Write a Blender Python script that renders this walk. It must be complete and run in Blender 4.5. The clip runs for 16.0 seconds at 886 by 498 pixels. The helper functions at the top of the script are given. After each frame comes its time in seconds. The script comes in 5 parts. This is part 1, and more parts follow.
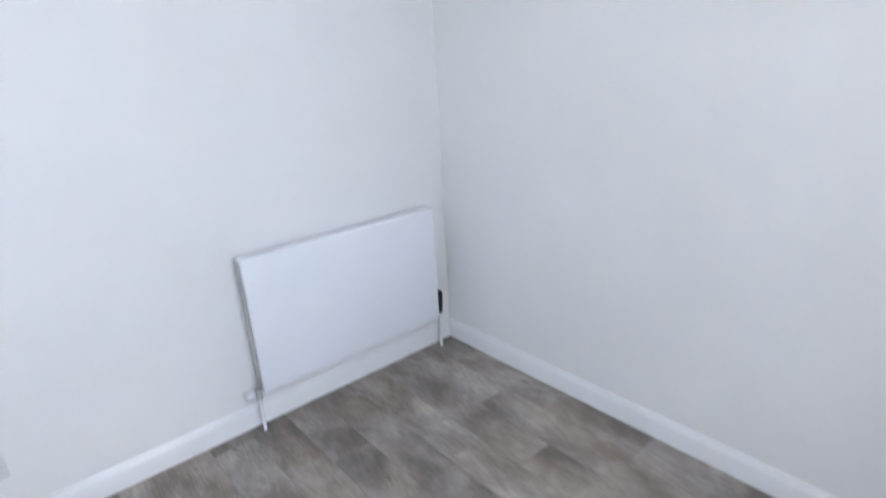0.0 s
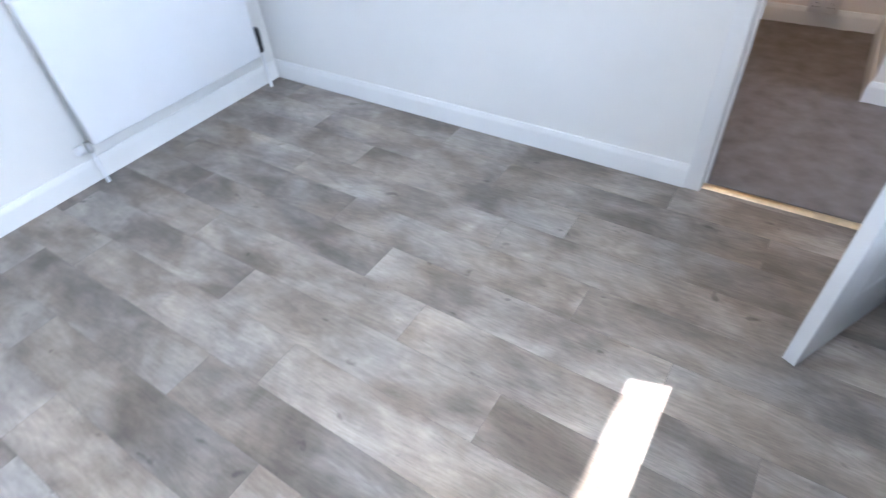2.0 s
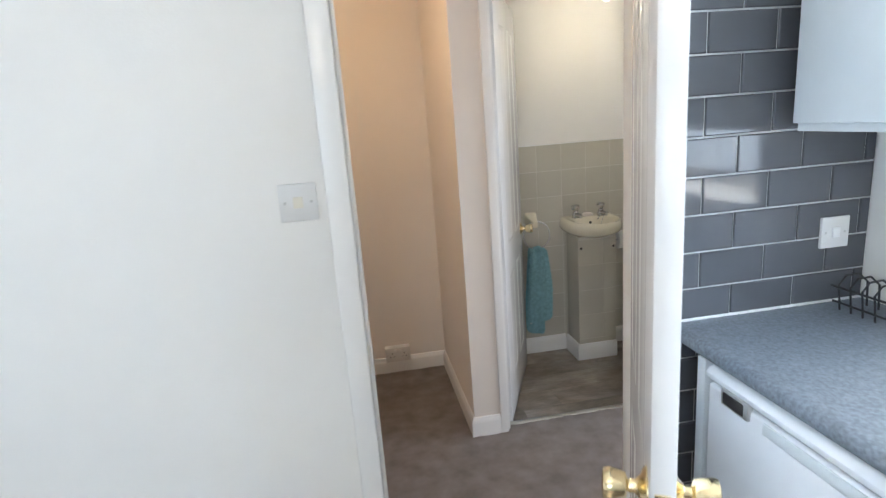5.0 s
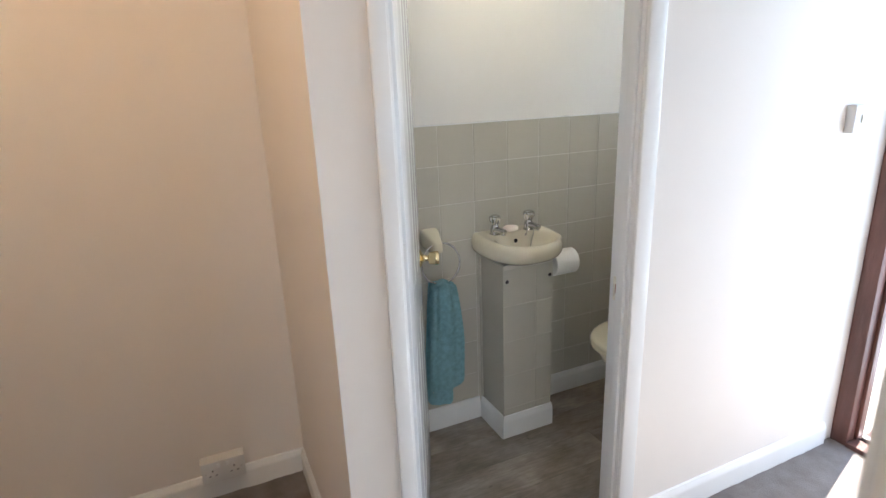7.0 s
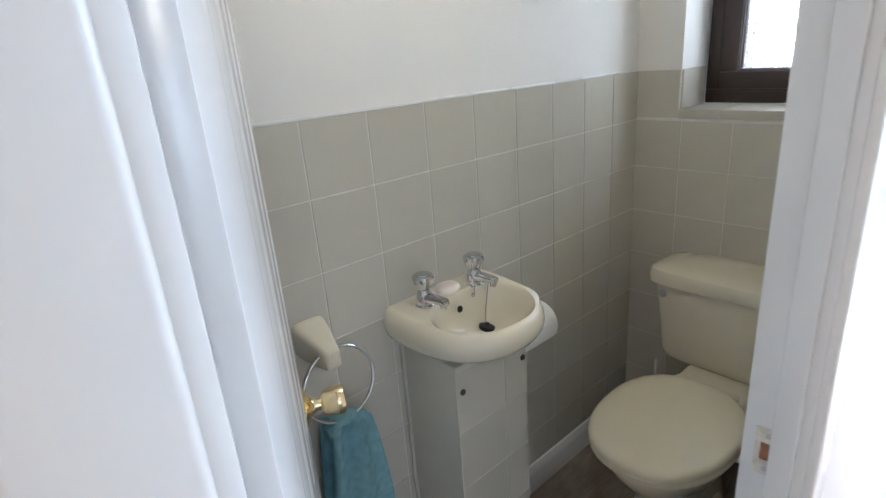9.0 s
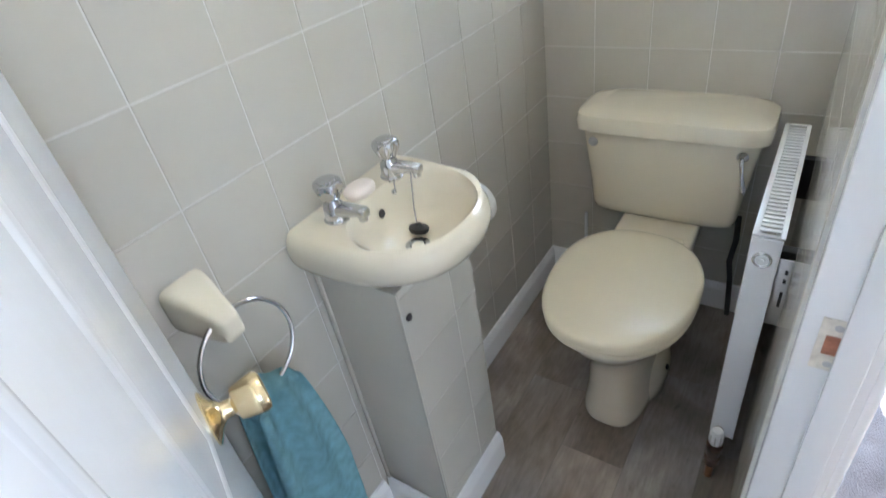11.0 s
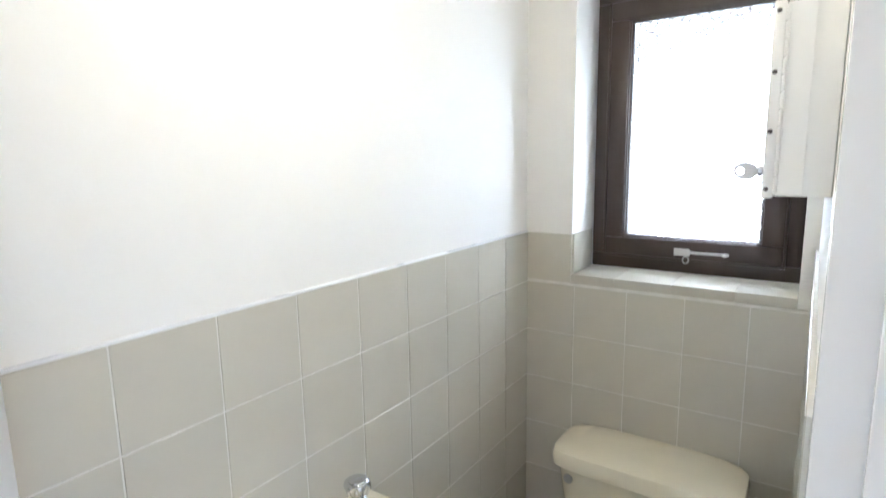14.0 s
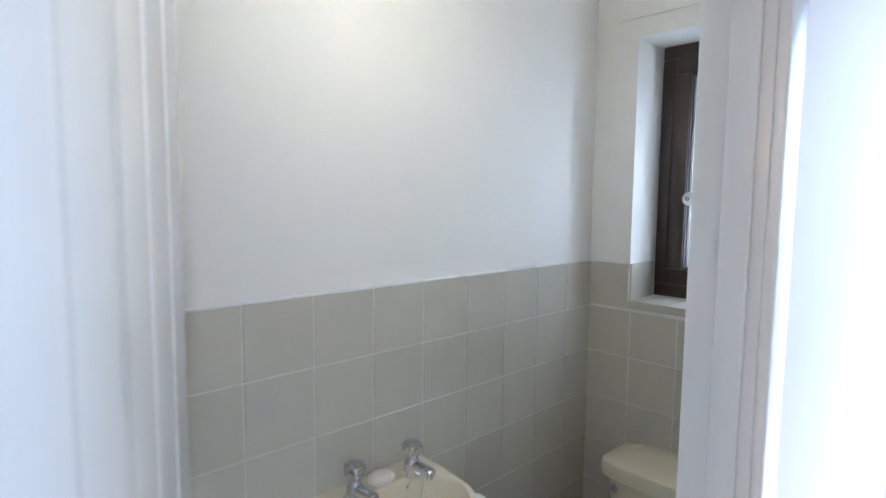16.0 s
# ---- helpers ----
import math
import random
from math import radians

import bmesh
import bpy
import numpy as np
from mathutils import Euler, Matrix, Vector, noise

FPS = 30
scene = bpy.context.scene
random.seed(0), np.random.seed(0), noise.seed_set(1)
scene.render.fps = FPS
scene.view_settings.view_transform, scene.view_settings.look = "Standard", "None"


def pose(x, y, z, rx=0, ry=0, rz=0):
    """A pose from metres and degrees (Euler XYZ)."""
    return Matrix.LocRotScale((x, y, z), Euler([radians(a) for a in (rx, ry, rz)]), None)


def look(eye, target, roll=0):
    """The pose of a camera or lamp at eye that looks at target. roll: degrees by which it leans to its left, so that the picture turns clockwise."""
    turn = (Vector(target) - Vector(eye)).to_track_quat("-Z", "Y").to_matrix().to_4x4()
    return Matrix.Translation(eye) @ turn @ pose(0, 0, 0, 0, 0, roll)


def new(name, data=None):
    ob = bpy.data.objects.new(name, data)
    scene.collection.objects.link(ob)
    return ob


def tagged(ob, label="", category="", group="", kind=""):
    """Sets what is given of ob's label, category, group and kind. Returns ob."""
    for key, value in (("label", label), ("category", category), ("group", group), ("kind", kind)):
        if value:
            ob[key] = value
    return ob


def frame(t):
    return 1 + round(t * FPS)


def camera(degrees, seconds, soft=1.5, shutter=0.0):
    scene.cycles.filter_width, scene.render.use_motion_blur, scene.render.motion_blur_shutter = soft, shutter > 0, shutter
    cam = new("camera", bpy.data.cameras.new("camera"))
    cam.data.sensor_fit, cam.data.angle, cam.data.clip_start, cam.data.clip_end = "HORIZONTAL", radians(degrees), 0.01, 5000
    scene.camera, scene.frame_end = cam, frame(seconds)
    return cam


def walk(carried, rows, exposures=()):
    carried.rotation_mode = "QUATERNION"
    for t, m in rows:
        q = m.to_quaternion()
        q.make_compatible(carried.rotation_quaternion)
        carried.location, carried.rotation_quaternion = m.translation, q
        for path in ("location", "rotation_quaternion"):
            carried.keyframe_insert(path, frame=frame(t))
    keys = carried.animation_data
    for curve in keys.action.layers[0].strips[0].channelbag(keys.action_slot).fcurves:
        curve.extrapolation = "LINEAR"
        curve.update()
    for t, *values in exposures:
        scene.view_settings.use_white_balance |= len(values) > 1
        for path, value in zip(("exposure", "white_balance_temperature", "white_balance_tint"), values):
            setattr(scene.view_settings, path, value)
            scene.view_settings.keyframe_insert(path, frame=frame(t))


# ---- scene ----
cam = camera(78.1, 16.0, soft=1.3, shutter=0.35)
PATH = [
    (0, (-2.503, -3.508, 1.435), (-3.951, -2.298, 0.773), -3.3),
    (0.5, (-2.489, -3.611, 1.391), (-3.694, -2.372, 0.385), -2.8),
    (1, (-2.262, -3.657, 1.376), (-3.509, -2.539, 0.283), -1.3),
    (1.5, (-2.134, -3.677, 1.334), (-3.271, -2.711, 0.001), -6.7),
    (2, (-2.116, -3.654, 1.318), (-2.994, -2.485, -0.048), -5.5),
    (2.5, (-2.166, -3.643, 1.325), (-2.832, -2.261, 0.042), -6.9),
    (3, (-2.19, -3.627, 1.403), (-2.577, -1.863, 0.543), -4.1),
    (3.5, (-2.207, -3.577, 1.478), (-2.381, -1.691, 0.834), -2.2),
    (3.6, (-2.211, -3.575, 1.479), (-2.374, -1.675, 0.874), -2.6),
    (5.8, (-2.287, -2.59, 1.466), (-1.674, -0.743, 1.003), -3.8),
    (6, (-2.219, -2.47, 1.494), (-1.554, -0.655, 0.981), -3.2),
    (6.5, (-2.12, -2.225, 1.41), (-1.434, -0.413, 0.913), -1.8),
    (7, (-2.059, -1.899, 1.42), (-1.276, -0.15, 0.849), -2.3),
    (7.5, (-1.929, -1.661, 1.41), (-1.069, 0.049, 0.829), -2.2),
    (8, (-1.78, -1.406, 1.395), (-0.962, 0.33, 0.83), -4.0),
    (8.5, (-1.734, -1.174, 1.385), (-0.696, 0.429, 0.793), -3.6),
    (8.7, (-1.723, -1.072, 1.378), (-0.551, 0.431, 0.774), -2.4),
    (10.8, (-1.544, -0.696, 1.332), (-0.22, 0.371, 0.28), -11.4),
    (11, (-1.538, -0.693, 1.314), (-0.253, 0.319, 0.164), -10.3),
    (11.5, (-1.54, -0.684, 1.28), (-0.351, 0.286, -0.004), -10.0),
    (12, (-1.54, -0.679, 1.269), (-0.417, 0.283, -0.078), -10.5),
    (12.5, (-1.521, -0.683, 1.312), (-0.216, 0.324, 0.18), -8.3),
    (13, (-1.507, -0.689, 1.393), (0.052, 0.325, 0.658), -3.2),
    (13.5, (-1.513, -0.712, 1.454), (0.108, 0.347, 0.953), -1.0),
    (14, (-1.519, -0.724, 1.504), (0.108, 0.394, 1.179), -1.0),
    (14.5, (-1.52, -0.745, 1.541), (0.104, 0.415, 1.411), -0.8),
    (15, (-1.527, -0.773, 1.54), (0.059, 0.437, 1.397), -0.2),
    (15.5, (-1.531, -0.846, 1.526), (-0.044, 0.482, 1.364), -0.1),
    (16, (-1.638, -0.992, 1.48), (-0.267, 0.453, 1.3), 0.6),
]
walk(cam, [(t, look(eye, target, roll)) for t, eye, target, roll in PATH],
     exposures=[(0.0, 1.90, 6400, 17), (0.5, 1.93, 6200, 17), (1.5, 2.02, 5950, 16), (2.0, 2.36, 5900, 14), (2.5, 2.44, 5930, 13), (3.0, 2.34, 6250, 12), (3.7, 2.22, 6420, 11), (5.8, 2.11, 6750, 10), (6.5, 2.28, 6550, 10), (7.0, 2.27, 6400, 10), (8.5, 2.28, 6050, 10),
                (10.8, 3.08, 5650, 10), (11.5, 3.18, 5550, 9), (12.5, 3.5, 5700, 10), (13.0, 3.46, 6000, 10), (13.5, 3.3, 6000, 10), (14.0, 3.05, 5900, 10), (15.0, 2.60, 5780, 10), (15.5, 2.42, 5650, 10), (16.0, 2.27, 5550, 10)])

# ---- world, sun and lamps ----
SUN_EL, SUN_WAY = radians(51.6), Vector((-0.96, -0.28, 0)).normalized()
world = bpy.data.worlds.new("sky")
scene.world = world
world.use_nodes = True
wn = world.node_tree.nodes
sky = wn.new("ShaderNodeTexSky")
sky.sky_type, sky.sun_disc = "NISHITA", False
sky.sun_elevation, sky.sun_rotation = SUN_EL, radians(73.7)
wn["Background"].inputs["Strength"].default_value = 0.10
world.node_tree.links.new(sky.outputs[0], wn["Background"].inputs[0])

sun = new("sun", bpy.data.lights.new("sun", "SUN"))
sun.data.energy, sun.data.angle, sun.data.color = 5.0, radians(0.4), (1.0, 0.95, 0.88)
sun_travel = Vector((SUN_WAY.x * math.cos(SUN_EL), SUN_WAY.y * math.cos(SUN_EL), -math.sin(SUN_EL)))
sun.matrix_world = look((0, 0, 0), sun_travel) @ Matrix.Translation((0, 0, 6))


def area_lamp(name, eye, target, w, h, watts, color):
    a = new(name, bpy.data.lights.new(name, "AREA"))
    a.data.shape, a.data.size, a.data.size_y, a.data.energy, a.data.color = "RECTANGLE", w, h, watts, color
    a.matrix_world = look(eye, target)
    return a


def bulb_lamp(name, at, watts, color, r=0.035):
    a = new(name, bpy.data.lights.new(name, "POINT"))
    a.data.energy, a.data.color, a.data.shadow_soft_size = watts, color, r
    a.location = at
    return a


# the sky's light in the openings: kitchen windows, front door, toilet window
area_lamp("window_light", (-0.57, -3.3, 1.6), (-3.0, -3.3, 1.2), 1.7, 0.95, 8.6, (0.62, 0.79, 1.0))
# lamp in the unseen back window, added to lift the north wall and toilet
area_lamp("window_light", (-3.30, -5.50, 1.65), (-3.2, -2.0, 1.25), 1.15, 0.85, 3.4, (0.66, 0.80, 1.0))
area_lamp("door_light", (0.32, -1.25, 1.05), (-1.0, -1.2, 0.9), 0.72, 1.9, 3.6, (0.57, 0.75, 1.0))
area_lamp("window_light", (0.27, -0.47, 1.50), (-1.0, -0.40, 1.25), 0.26, 0.52, 1.55, (0.86, 0.93, 1.0))
bulb_lamp("bulb_light", (-0.945, -0.355, 1.945), 0.58, (1.0, 0.85, 0.60))
bulb_lamp("bulb_light", (-2.55, -0.85, 1.98), 2.35, (1.0, 0.65, 0.36))
# unseen kitchen bulb, added as warm fill for the floor and partition
bulb_lamp("bulb_light", (-2.50, -3.45, 2.10), 2.9, (1.0, 0.90, 0.76))

# ---- materials ----
def mat(name, color, rough=0.5, metal=0.0, var=0.05, scale=6.0, bump=0.0, bscale=80.0, rand=0.0, coat=0.0, spec=0.5, blotch=None, stretch=(1, 1, 1)):
    m = bpy.data.materials.new(name)
    m.use_nodes = True
    nt = m.node_tree
    N, L = nt.nodes, nt.links
    b = N["Principled BSDF"]
    b.inputs["Metallic"].default_value = metal
    b.inputs["Coat Weight"].default_value = coat
    b.inputs["Coat Roughness"].default_value = 0.05
    b.inputs["Specular IOR Level"].default_value = spec
    tc = N.new("ShaderNodeTexCoord")
    mp = N.new("ShaderNodeMapping")
    mp.inputs["Scale"].default_value = stretch
    L.new(tc.outputs["Object"], mp.inputs[0])
    n1 = N.new("ShaderNodeTexNoise")
    n1.inputs["Scale"].default_value, n1.inputs["Detail"].default_value = scale, 6
    L.new(mp.outputs[0], n1.inputs["Vector"])
    n2 = N.new("ShaderNodeTexNoise")
    n2.inputs["Scale"].default_value, n2.inputs["Detail"].default_value = bscale, 4
    L.new(mp.outputs[0], n2.inputs["Vector"])
    mix = N.new("ShaderNodeMix")
    mix.data_type = "RGBA"
    lo = blotch or tuple(c * (1 - 2 * var) for c in color)
    hi = color if blotch else tuple(min(1, c * (1 + var)) for c in color)
    mix.inputs["A"].default_value, mix.inputs["B"].default_value = (*lo, 1), (*hi, 1)
    ramp = N.new("ShaderNodeMapRange")
    ramp.inputs[1].default_value, ramp.inputs[2].default_value = 0.3, 0.7
    L.new(n1.outputs["Fac"], ramp.inputs[0])
    L.new(ramp.outputs[0], mix.inputs["Factor"])
    out = mix.outputs["Result"]
    if rand:
        info = N.new("ShaderNodeObjectInfo")
        mr = N.new("ShaderNodeMapRange")
        mr.inputs[3].default_value, mr.inputs[4].default_value = 1 - rand, 1 + rand
        L.new(info.outputs["Random"], mr.inputs[0])
        hsv = N.new("ShaderNodeHueSaturation")
        L.new(mr.outputs[0], hsv.inputs["Value"])
        L.new(out, hsv.inputs["Color"])
        out = hsv.outputs["Color"]
    L.new(out, b.inputs["Base Color"])
    rr = N.new("ShaderNodeMapRange")
    rr.inputs[3].default_value, rr.inputs[4].default_value = max(0.02, rough * 0.85), min(1, rough * 1.15)
    L.new(n1.outputs["Fac"], rr.inputs[0])
    L.new(rr.outputs[0], b.inputs["Roughness"])
    if bump:
        bp = N.new("ShaderNodeBump")
        bp.inputs["Strength"].default_value, bp.inputs["Distance"].default_value = bump, 0.01
        L.new(n2.outputs["Fac"], bp.inputs["Height"])
        L.new(bp.outputs[0], b.inputs["Normal"])
    return m


def plank_mat():
    m = bpy.data.materials.new("grey_oak_vinyl")
    m.use_nodes = True
    nt = m.node_tree
    N, L = nt.nodes, nt.links
    b = N["Principled BSDF"]
    tc, info = N.new("ShaderNodeTexCoord"), N.new("ShaderNodeObjectInfo")
    wob = N.new("ShaderNodeCombineXYZ")
    mul = N.new("ShaderNodeMath")
    mul.operation, mul.inputs[1].default_value = "MULTIPLY", 37.0
    L.new(info.outputs["Random"], mul.inputs[0])
    for i in range(3):
        L.new(mul.outputs[0], wob.inputs[i])
    add = N.new("ShaderNodeVectorMath")
    L.new(tc.outputs["Object"], add.inputs[0])
    L.new(wob.outputs[0], add.inputs[1])

    def noise_at(sx, sy, scale, detail, dist=0.0):
        mp = N.new("ShaderNodeMapping")
        mp.inputs["Scale"].default_value = (sx, sy, 1)
        L.new(add.outputs[0], mp.inputs[0])
        n = N.new("ShaderNodeTexNoise")
        n.inputs["Scale"].default_value, n.inputs["Detail"].default_value, n.inputs["Distortion"].default_value = scale, detail, dist
        L.new(mp.outputs[0], n.inputs["Vector"])
        return n.outputs["Fac"]
    grain, cloud, knots = noise_at(3.0, 20, 6, 10, 0.6), noise_at(1, 1.5, 3.2, 5, 0.5), noise_at(1.0, 1.7, 12, 2, 0.3)
    r1 = N.new("ShaderNodeValToRGB")
    r1.color_ramp.elements[0].position, r1.color_ramp.elements[0].color = 0.35, (0.170, 0.143, 0.120, 1)
    r1.color_ramp.elements[1].position, r1.color_ramp.elements[1].color = 0.65, (0.372, 0.328, 0.289, 1)
    e = r1.color_ramp.elements.new(0.5)
    e.color = (0.268, 0.231, 0.198, 1)
    L.new(cloud, r1.inputs[0])
    r2 = N.new("ShaderNodeMapRange")
    r2.inputs[1].default_value, r2.inputs[2].default_value, r2.inputs[3].default_value, r2.inputs[4].default_value = 0.34, 0.66, 0.90, 1.08
    L.new(grain, r2.inputs[0])
    r3 = N.new("ShaderNodeMapRange")
    r3.inputs[1].default_value, r3.inputs[2].default_value, r3.inputs[3].default_value, r3.inputs[4].default_value = 0.695, 0.765, 1.0, 0.55
    L.new(knots, r3.inputs[0])
    r4 = N.new("ShaderNodeMapRange")
    r4.inputs[3].default_value, r4.inputs[4].default_value = 0.78, 1.18
    L.new(info.outputs["Random"], r4.inputs[0])
    mott = noise_at(1.0, 1.7, 13, 6, 0.5)
    r5 = N.new("ShaderNodeMapRange")
    r5.inputs[1].default_value, r5.inputs[2].default_value, r5.inputs[3].default_value, r5.inputs[4].default_value = 0.3, 0.7, 0.86, 1.13
    L.new(mott, r5.inputs[0])
    line = noise_at(1.6, 17, 8, 3, 1.8)
    r6 = N.new("ShaderNodeMapRange")
    r6.inputs[1].default_value, r6.inputs[2].default_value, r6.inputs[3].default_value, r6.inputs[4].default_value = 0.35, 0.45, 0.89, 1.02
    L.new(line, r6.inputs[0])
    q0 = N.new("ShaderNodeMath")
    q0.operation = "MULTIPLY"
    L.new(r2.outputs[0], q0.inputs[0])
    L.new(r6.outputs[0], q0.inputs[1])
    # flowing growth rings of the sawn face
    rings = noise_at(0.8, 5.5, 2.0, 1, 0.25)
    turns, wave = N.new("ShaderNodeMath"), N.new("ShaderNodeMath")
    turns.operation, turns.inputs[1].default_value, wave.operation = "MULTIPLY", 95.0, "SINE"
    L.new(rings, turns.inputs[0])
    L.new(turns.outputs[0], wave.inputs[0])
    r8 = N.new("ShaderNodeMapRange")
    r8.inputs[1].default_value, r8.inputs[2].default_value, r8.inputs[3].default_value, r8.inputs[4].default_value = -1.0, 1.0, 0.95, 1.05
    L.new(wave.outputs[0], r8.inputs[0])
    q1 = N.new("ShaderNodeMath")
    q1.operation = "MULTIPLY"
    L.new(q0.outputs[0], q1.inputs[0])
    L.new(r8.outputs[0], q1.inputs[1])
    p0 = N.new("ShaderNodeMath")
    p0.operation = "MULTIPLY"
    L.new(q1.outputs[0], p0.inputs[0])
    L.new(r5.outputs[0], p0.inputs[1])
    p1, p2 = N.new("ShaderNodeMath"), N.new("ShaderNodeMath")
    p1.operation = p2.operation = "MULTIPLY"
    L.new(p0.outputs[0], p1.inputs[0])
    L.new(r3.outputs[0], p1.inputs[1])
    L.new(p1.outputs[0], p2.inputs[0])
    L.new(r4.outputs[0], p2.inputs[1])
    hsv = N.new("ShaderNodeHueSaturation")
    L.new(p2.outputs[0], hsv.inputs["Value"])
    L.new(r1.outputs[0], hsv.inputs["Color"])
    hue = noise_at(1.0, 1.6, 2.4, 3, 0.3)
    r7 = N.new("ShaderNodeMapRange")
    r7.inputs[1].default_value, r7.inputs[2].default_value = 0.36, 0.64
    L.new(hue, r7.inputs[0])
    tint = N.new("ShaderNodeMix")
    tint.data_type = "RGBA"
    tint.inputs["A"].default_value, tint.inputs["B"].default_value = (0.965, 1.0, 1.05, 1), (1.035, 1.0, 0.96, 1)
    L.new(r7.outputs[0], tint.inputs["Factor"])
    tm = N.new("ShaderNodeMix")
    tm.data_type, tm.blend_type = "RGBA", "MULTIPLY"
    tm.inputs["Factor"].default_value = 1.0
    L.new(hsv.outputs[0], tm.inputs["A"])
    L.new(tint.outputs["Result"], tm.inputs["B"])
    L.new(tm.outputs["Result"], b.inputs["Base Color"])
    rr = N.new("ShaderNodeMapRange")
    rr.inputs[3].default_value, rr.inputs[4].default_value = 0.36, 0.56
    L.new(grain, rr.inputs[0])
    L.new(rr.outputs[0], b.inputs["Roughness"])
    bp = N.new("ShaderNodeBump")
    bp.inputs["Strength"].default_value, bp.inputs["Distance"].default_value = 0.12, 0.004
    L.new(grain, bp.inputs["Height"])
    L.new(bp.outputs[0], b.inputs["Normal"])
    return m


def pane_mat(name, white):
    """Clear glass (white 0), or obscured glass that scatters the daylight behind it."""
    m = bpy.data.materials.new(name)
    m.use_nodes = True
    nt = m.node_tree
    N, L = nt.nodes, nt.links
    b = N["Principled BSDF"]
    b.inputs["Base Color"].default_value = (0.95, 0.97, 0.98, 1)
    b.inputs["Roughness"].default_value = 0.04 if white == 0 else 0.12
    b.inputs["Transmission Weight"].default_value = 1.0
    b.inputs["IOR"].default_value = 1.45
    if white:
        v = N.new("ShaderNodeTexVoronoi")
        v.inputs["Scale"].default_value = 85
        tc = N.new("ShaderNodeTexCoord")
        L.new(tc.outputs["Object"], v.inputs["Vector"])
        bp = N.new("ShaderNodeBump")
        bp.inputs["Strength"].default_value, bp.inputs["Distance"].default_value = 0.9, 0.01
        L.new(v.outputs["Distance"], bp.inputs["Height"])
        L.new(bp.outputs[0], b.inputs["Normal"])
        tr = N.new("ShaderNodeBsdfTranslucent")
        tr.inputs[0].default_value = (0.93, 0.95, 0.97, 1)
        mx = N.new("ShaderNodeMixShader")
        mx.inputs[0].default_value = white
        L.new(b.outputs[0], mx.inputs[1])
        L.new(tr.outputs[0], mx.inputs[2])
        L.new(mx.outputs[0], N["Material Output"].inputs["Surface"])
    return m


def glow_mat(name, color, strength):
    m = bpy.data.materials.new(name)
    m.use_nodes = True
    b = m.node_tree.nodes["Principled BSDF"]
    b.inputs["Emission Color"].default_value, b.inputs["Emission Strength"].default_value = (*color, 1), strength
    return m


WALL = mat("white_emulsion", (0.80, 0.79, 0.765), 0.62, var=0.012, scale=3, bump=0.05, bscale=220)
HALLWALL = mat("pale_beige_emulsion", (0.80, 0.75, 0.70), 0.6, var=0.012, scale=3, bump=0.05, bscale=220)
CEIL = mat("ceiling_white", (0.82, 0.82, 0.80), 0.8, var=0.01, bump=0.1, bscale=120)
GLOSS = mat("white_gloss_paint", (0.82, 0.82, 0.81), 0.24, var=0.015, scale=5, bump=0.012, bscale=30, stretch=(1, 1, 0.25))
DOORPAINT = mat("white_door_paint", (0.80, 0.81, 0.82), 0.17, var=0.015, scale=4, bump=0.010, bscale=60, stretch=(1, 1, 0.2))
PLANK = plank_mat()
CARPET = mat("grey_brown_carpet", (0.33, 0.295, 0.278), 0.95, var=0.2, scale=11, bump=1.0, bscale=260, blotch=(0.225, 0.198, 0.187), spec=0.1)
TILE = mat("beige_glazed_tile", (0.56, 0.535, 0.465), 0.12, var=0.02, scale=5, bump=0.03, bscale=26, rand=0.025)
# the wall tile again, darker and duller to hold down the window's glare
SILLTILE = mat("glare_dulled_beige_sill_tile", (0.50, 0.475, 0.41), 0.4, var=0.03, scale=9, spec=0.25)
GROUT = mat("pale_grout", (0.68, 0.665, 0.62), 0.85, var=0.05, scale=30, bump=0.2, bscale=300)
METRO = mat("dark_grey_glazed_brick_tile", (0.096, 0.102, 0.117), 0.09, var=0.04, scale=5, bump=0.04, bscale=14, rand=0.06, spec=0.5)
METROGROUT = mat("light_grey_grout", (0.52, 0.54, 0.56), 0.85, var=0.05, scale=40, bump=0.2, bscale=300)
CREAM = mat("champagne_vitreous_china", (0.77, 0.71, 0.565), 0.07, var=0.012, scale=4, coat=0.4)
SEAT = mat("cream_plastic_seat", (0.73, 0.665, 0.50), 0.22, var=0.012, scale=4)
CHROME = mat("chrome", (0.66, 0.67, 0.70), 0.07, metal=1, var=0.02)
BRASS = mat("polished_brass", (0.90, 0.75, 0.46), 0.12, metal=1, var=0.04, scale=30)
STRIP = mat("worn_brass_strip", (0.72, 0.60, 0.42), 0.3, metal=1, var=0.1, scale=30)
BOXGROUT = mat("beige_grout", (0.60, 0.575, 0.51), 0.6, var=0.05, scale=30)
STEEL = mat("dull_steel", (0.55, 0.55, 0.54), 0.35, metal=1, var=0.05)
COPPER = mat("tarnished_copper", (0.45, 0.25, 0.14), 0.35, metal=1, var=0.2, scale=40)
SCREW = mat("dark_screw", (0.10, 0.09, 0.09), 0.4, metal=1, var=0.1)
PLATE = mat("cream_splashed_plate", (0.74, 0.70, 0.60), 0.35, var=0.12, scale=60)
MORTICE = mat("bare_red_wood", (0.40, 0.17, 0.10), 0.8, var=0.2, scale=90)
VALVE = mat("brown_weathered_brass", (0.16, 0.10, 0.07), 0.4, metal=0.6, var=0.3, scale=60)
SWITCH = mat("white_switch_plastic", (0.68, 0.68, 0.675), 0.3, var=0.012)
ROCKER = mat("cream_switch_plastic", (0.70, 0.67, 0.58), 0.3, var=0.012)
BLACK = mat("black_rubber", (0.02, 0.02, 0.022), 0.5, var=0.1)
WPLASTIC = mat("white_plastic", (0.78, 0.79, 0.80), 0.28, var=0.01)
RADWHITE = mat("radiator_enamel", (0.80, 0.81, 0.83), 0.25, var=0.012)
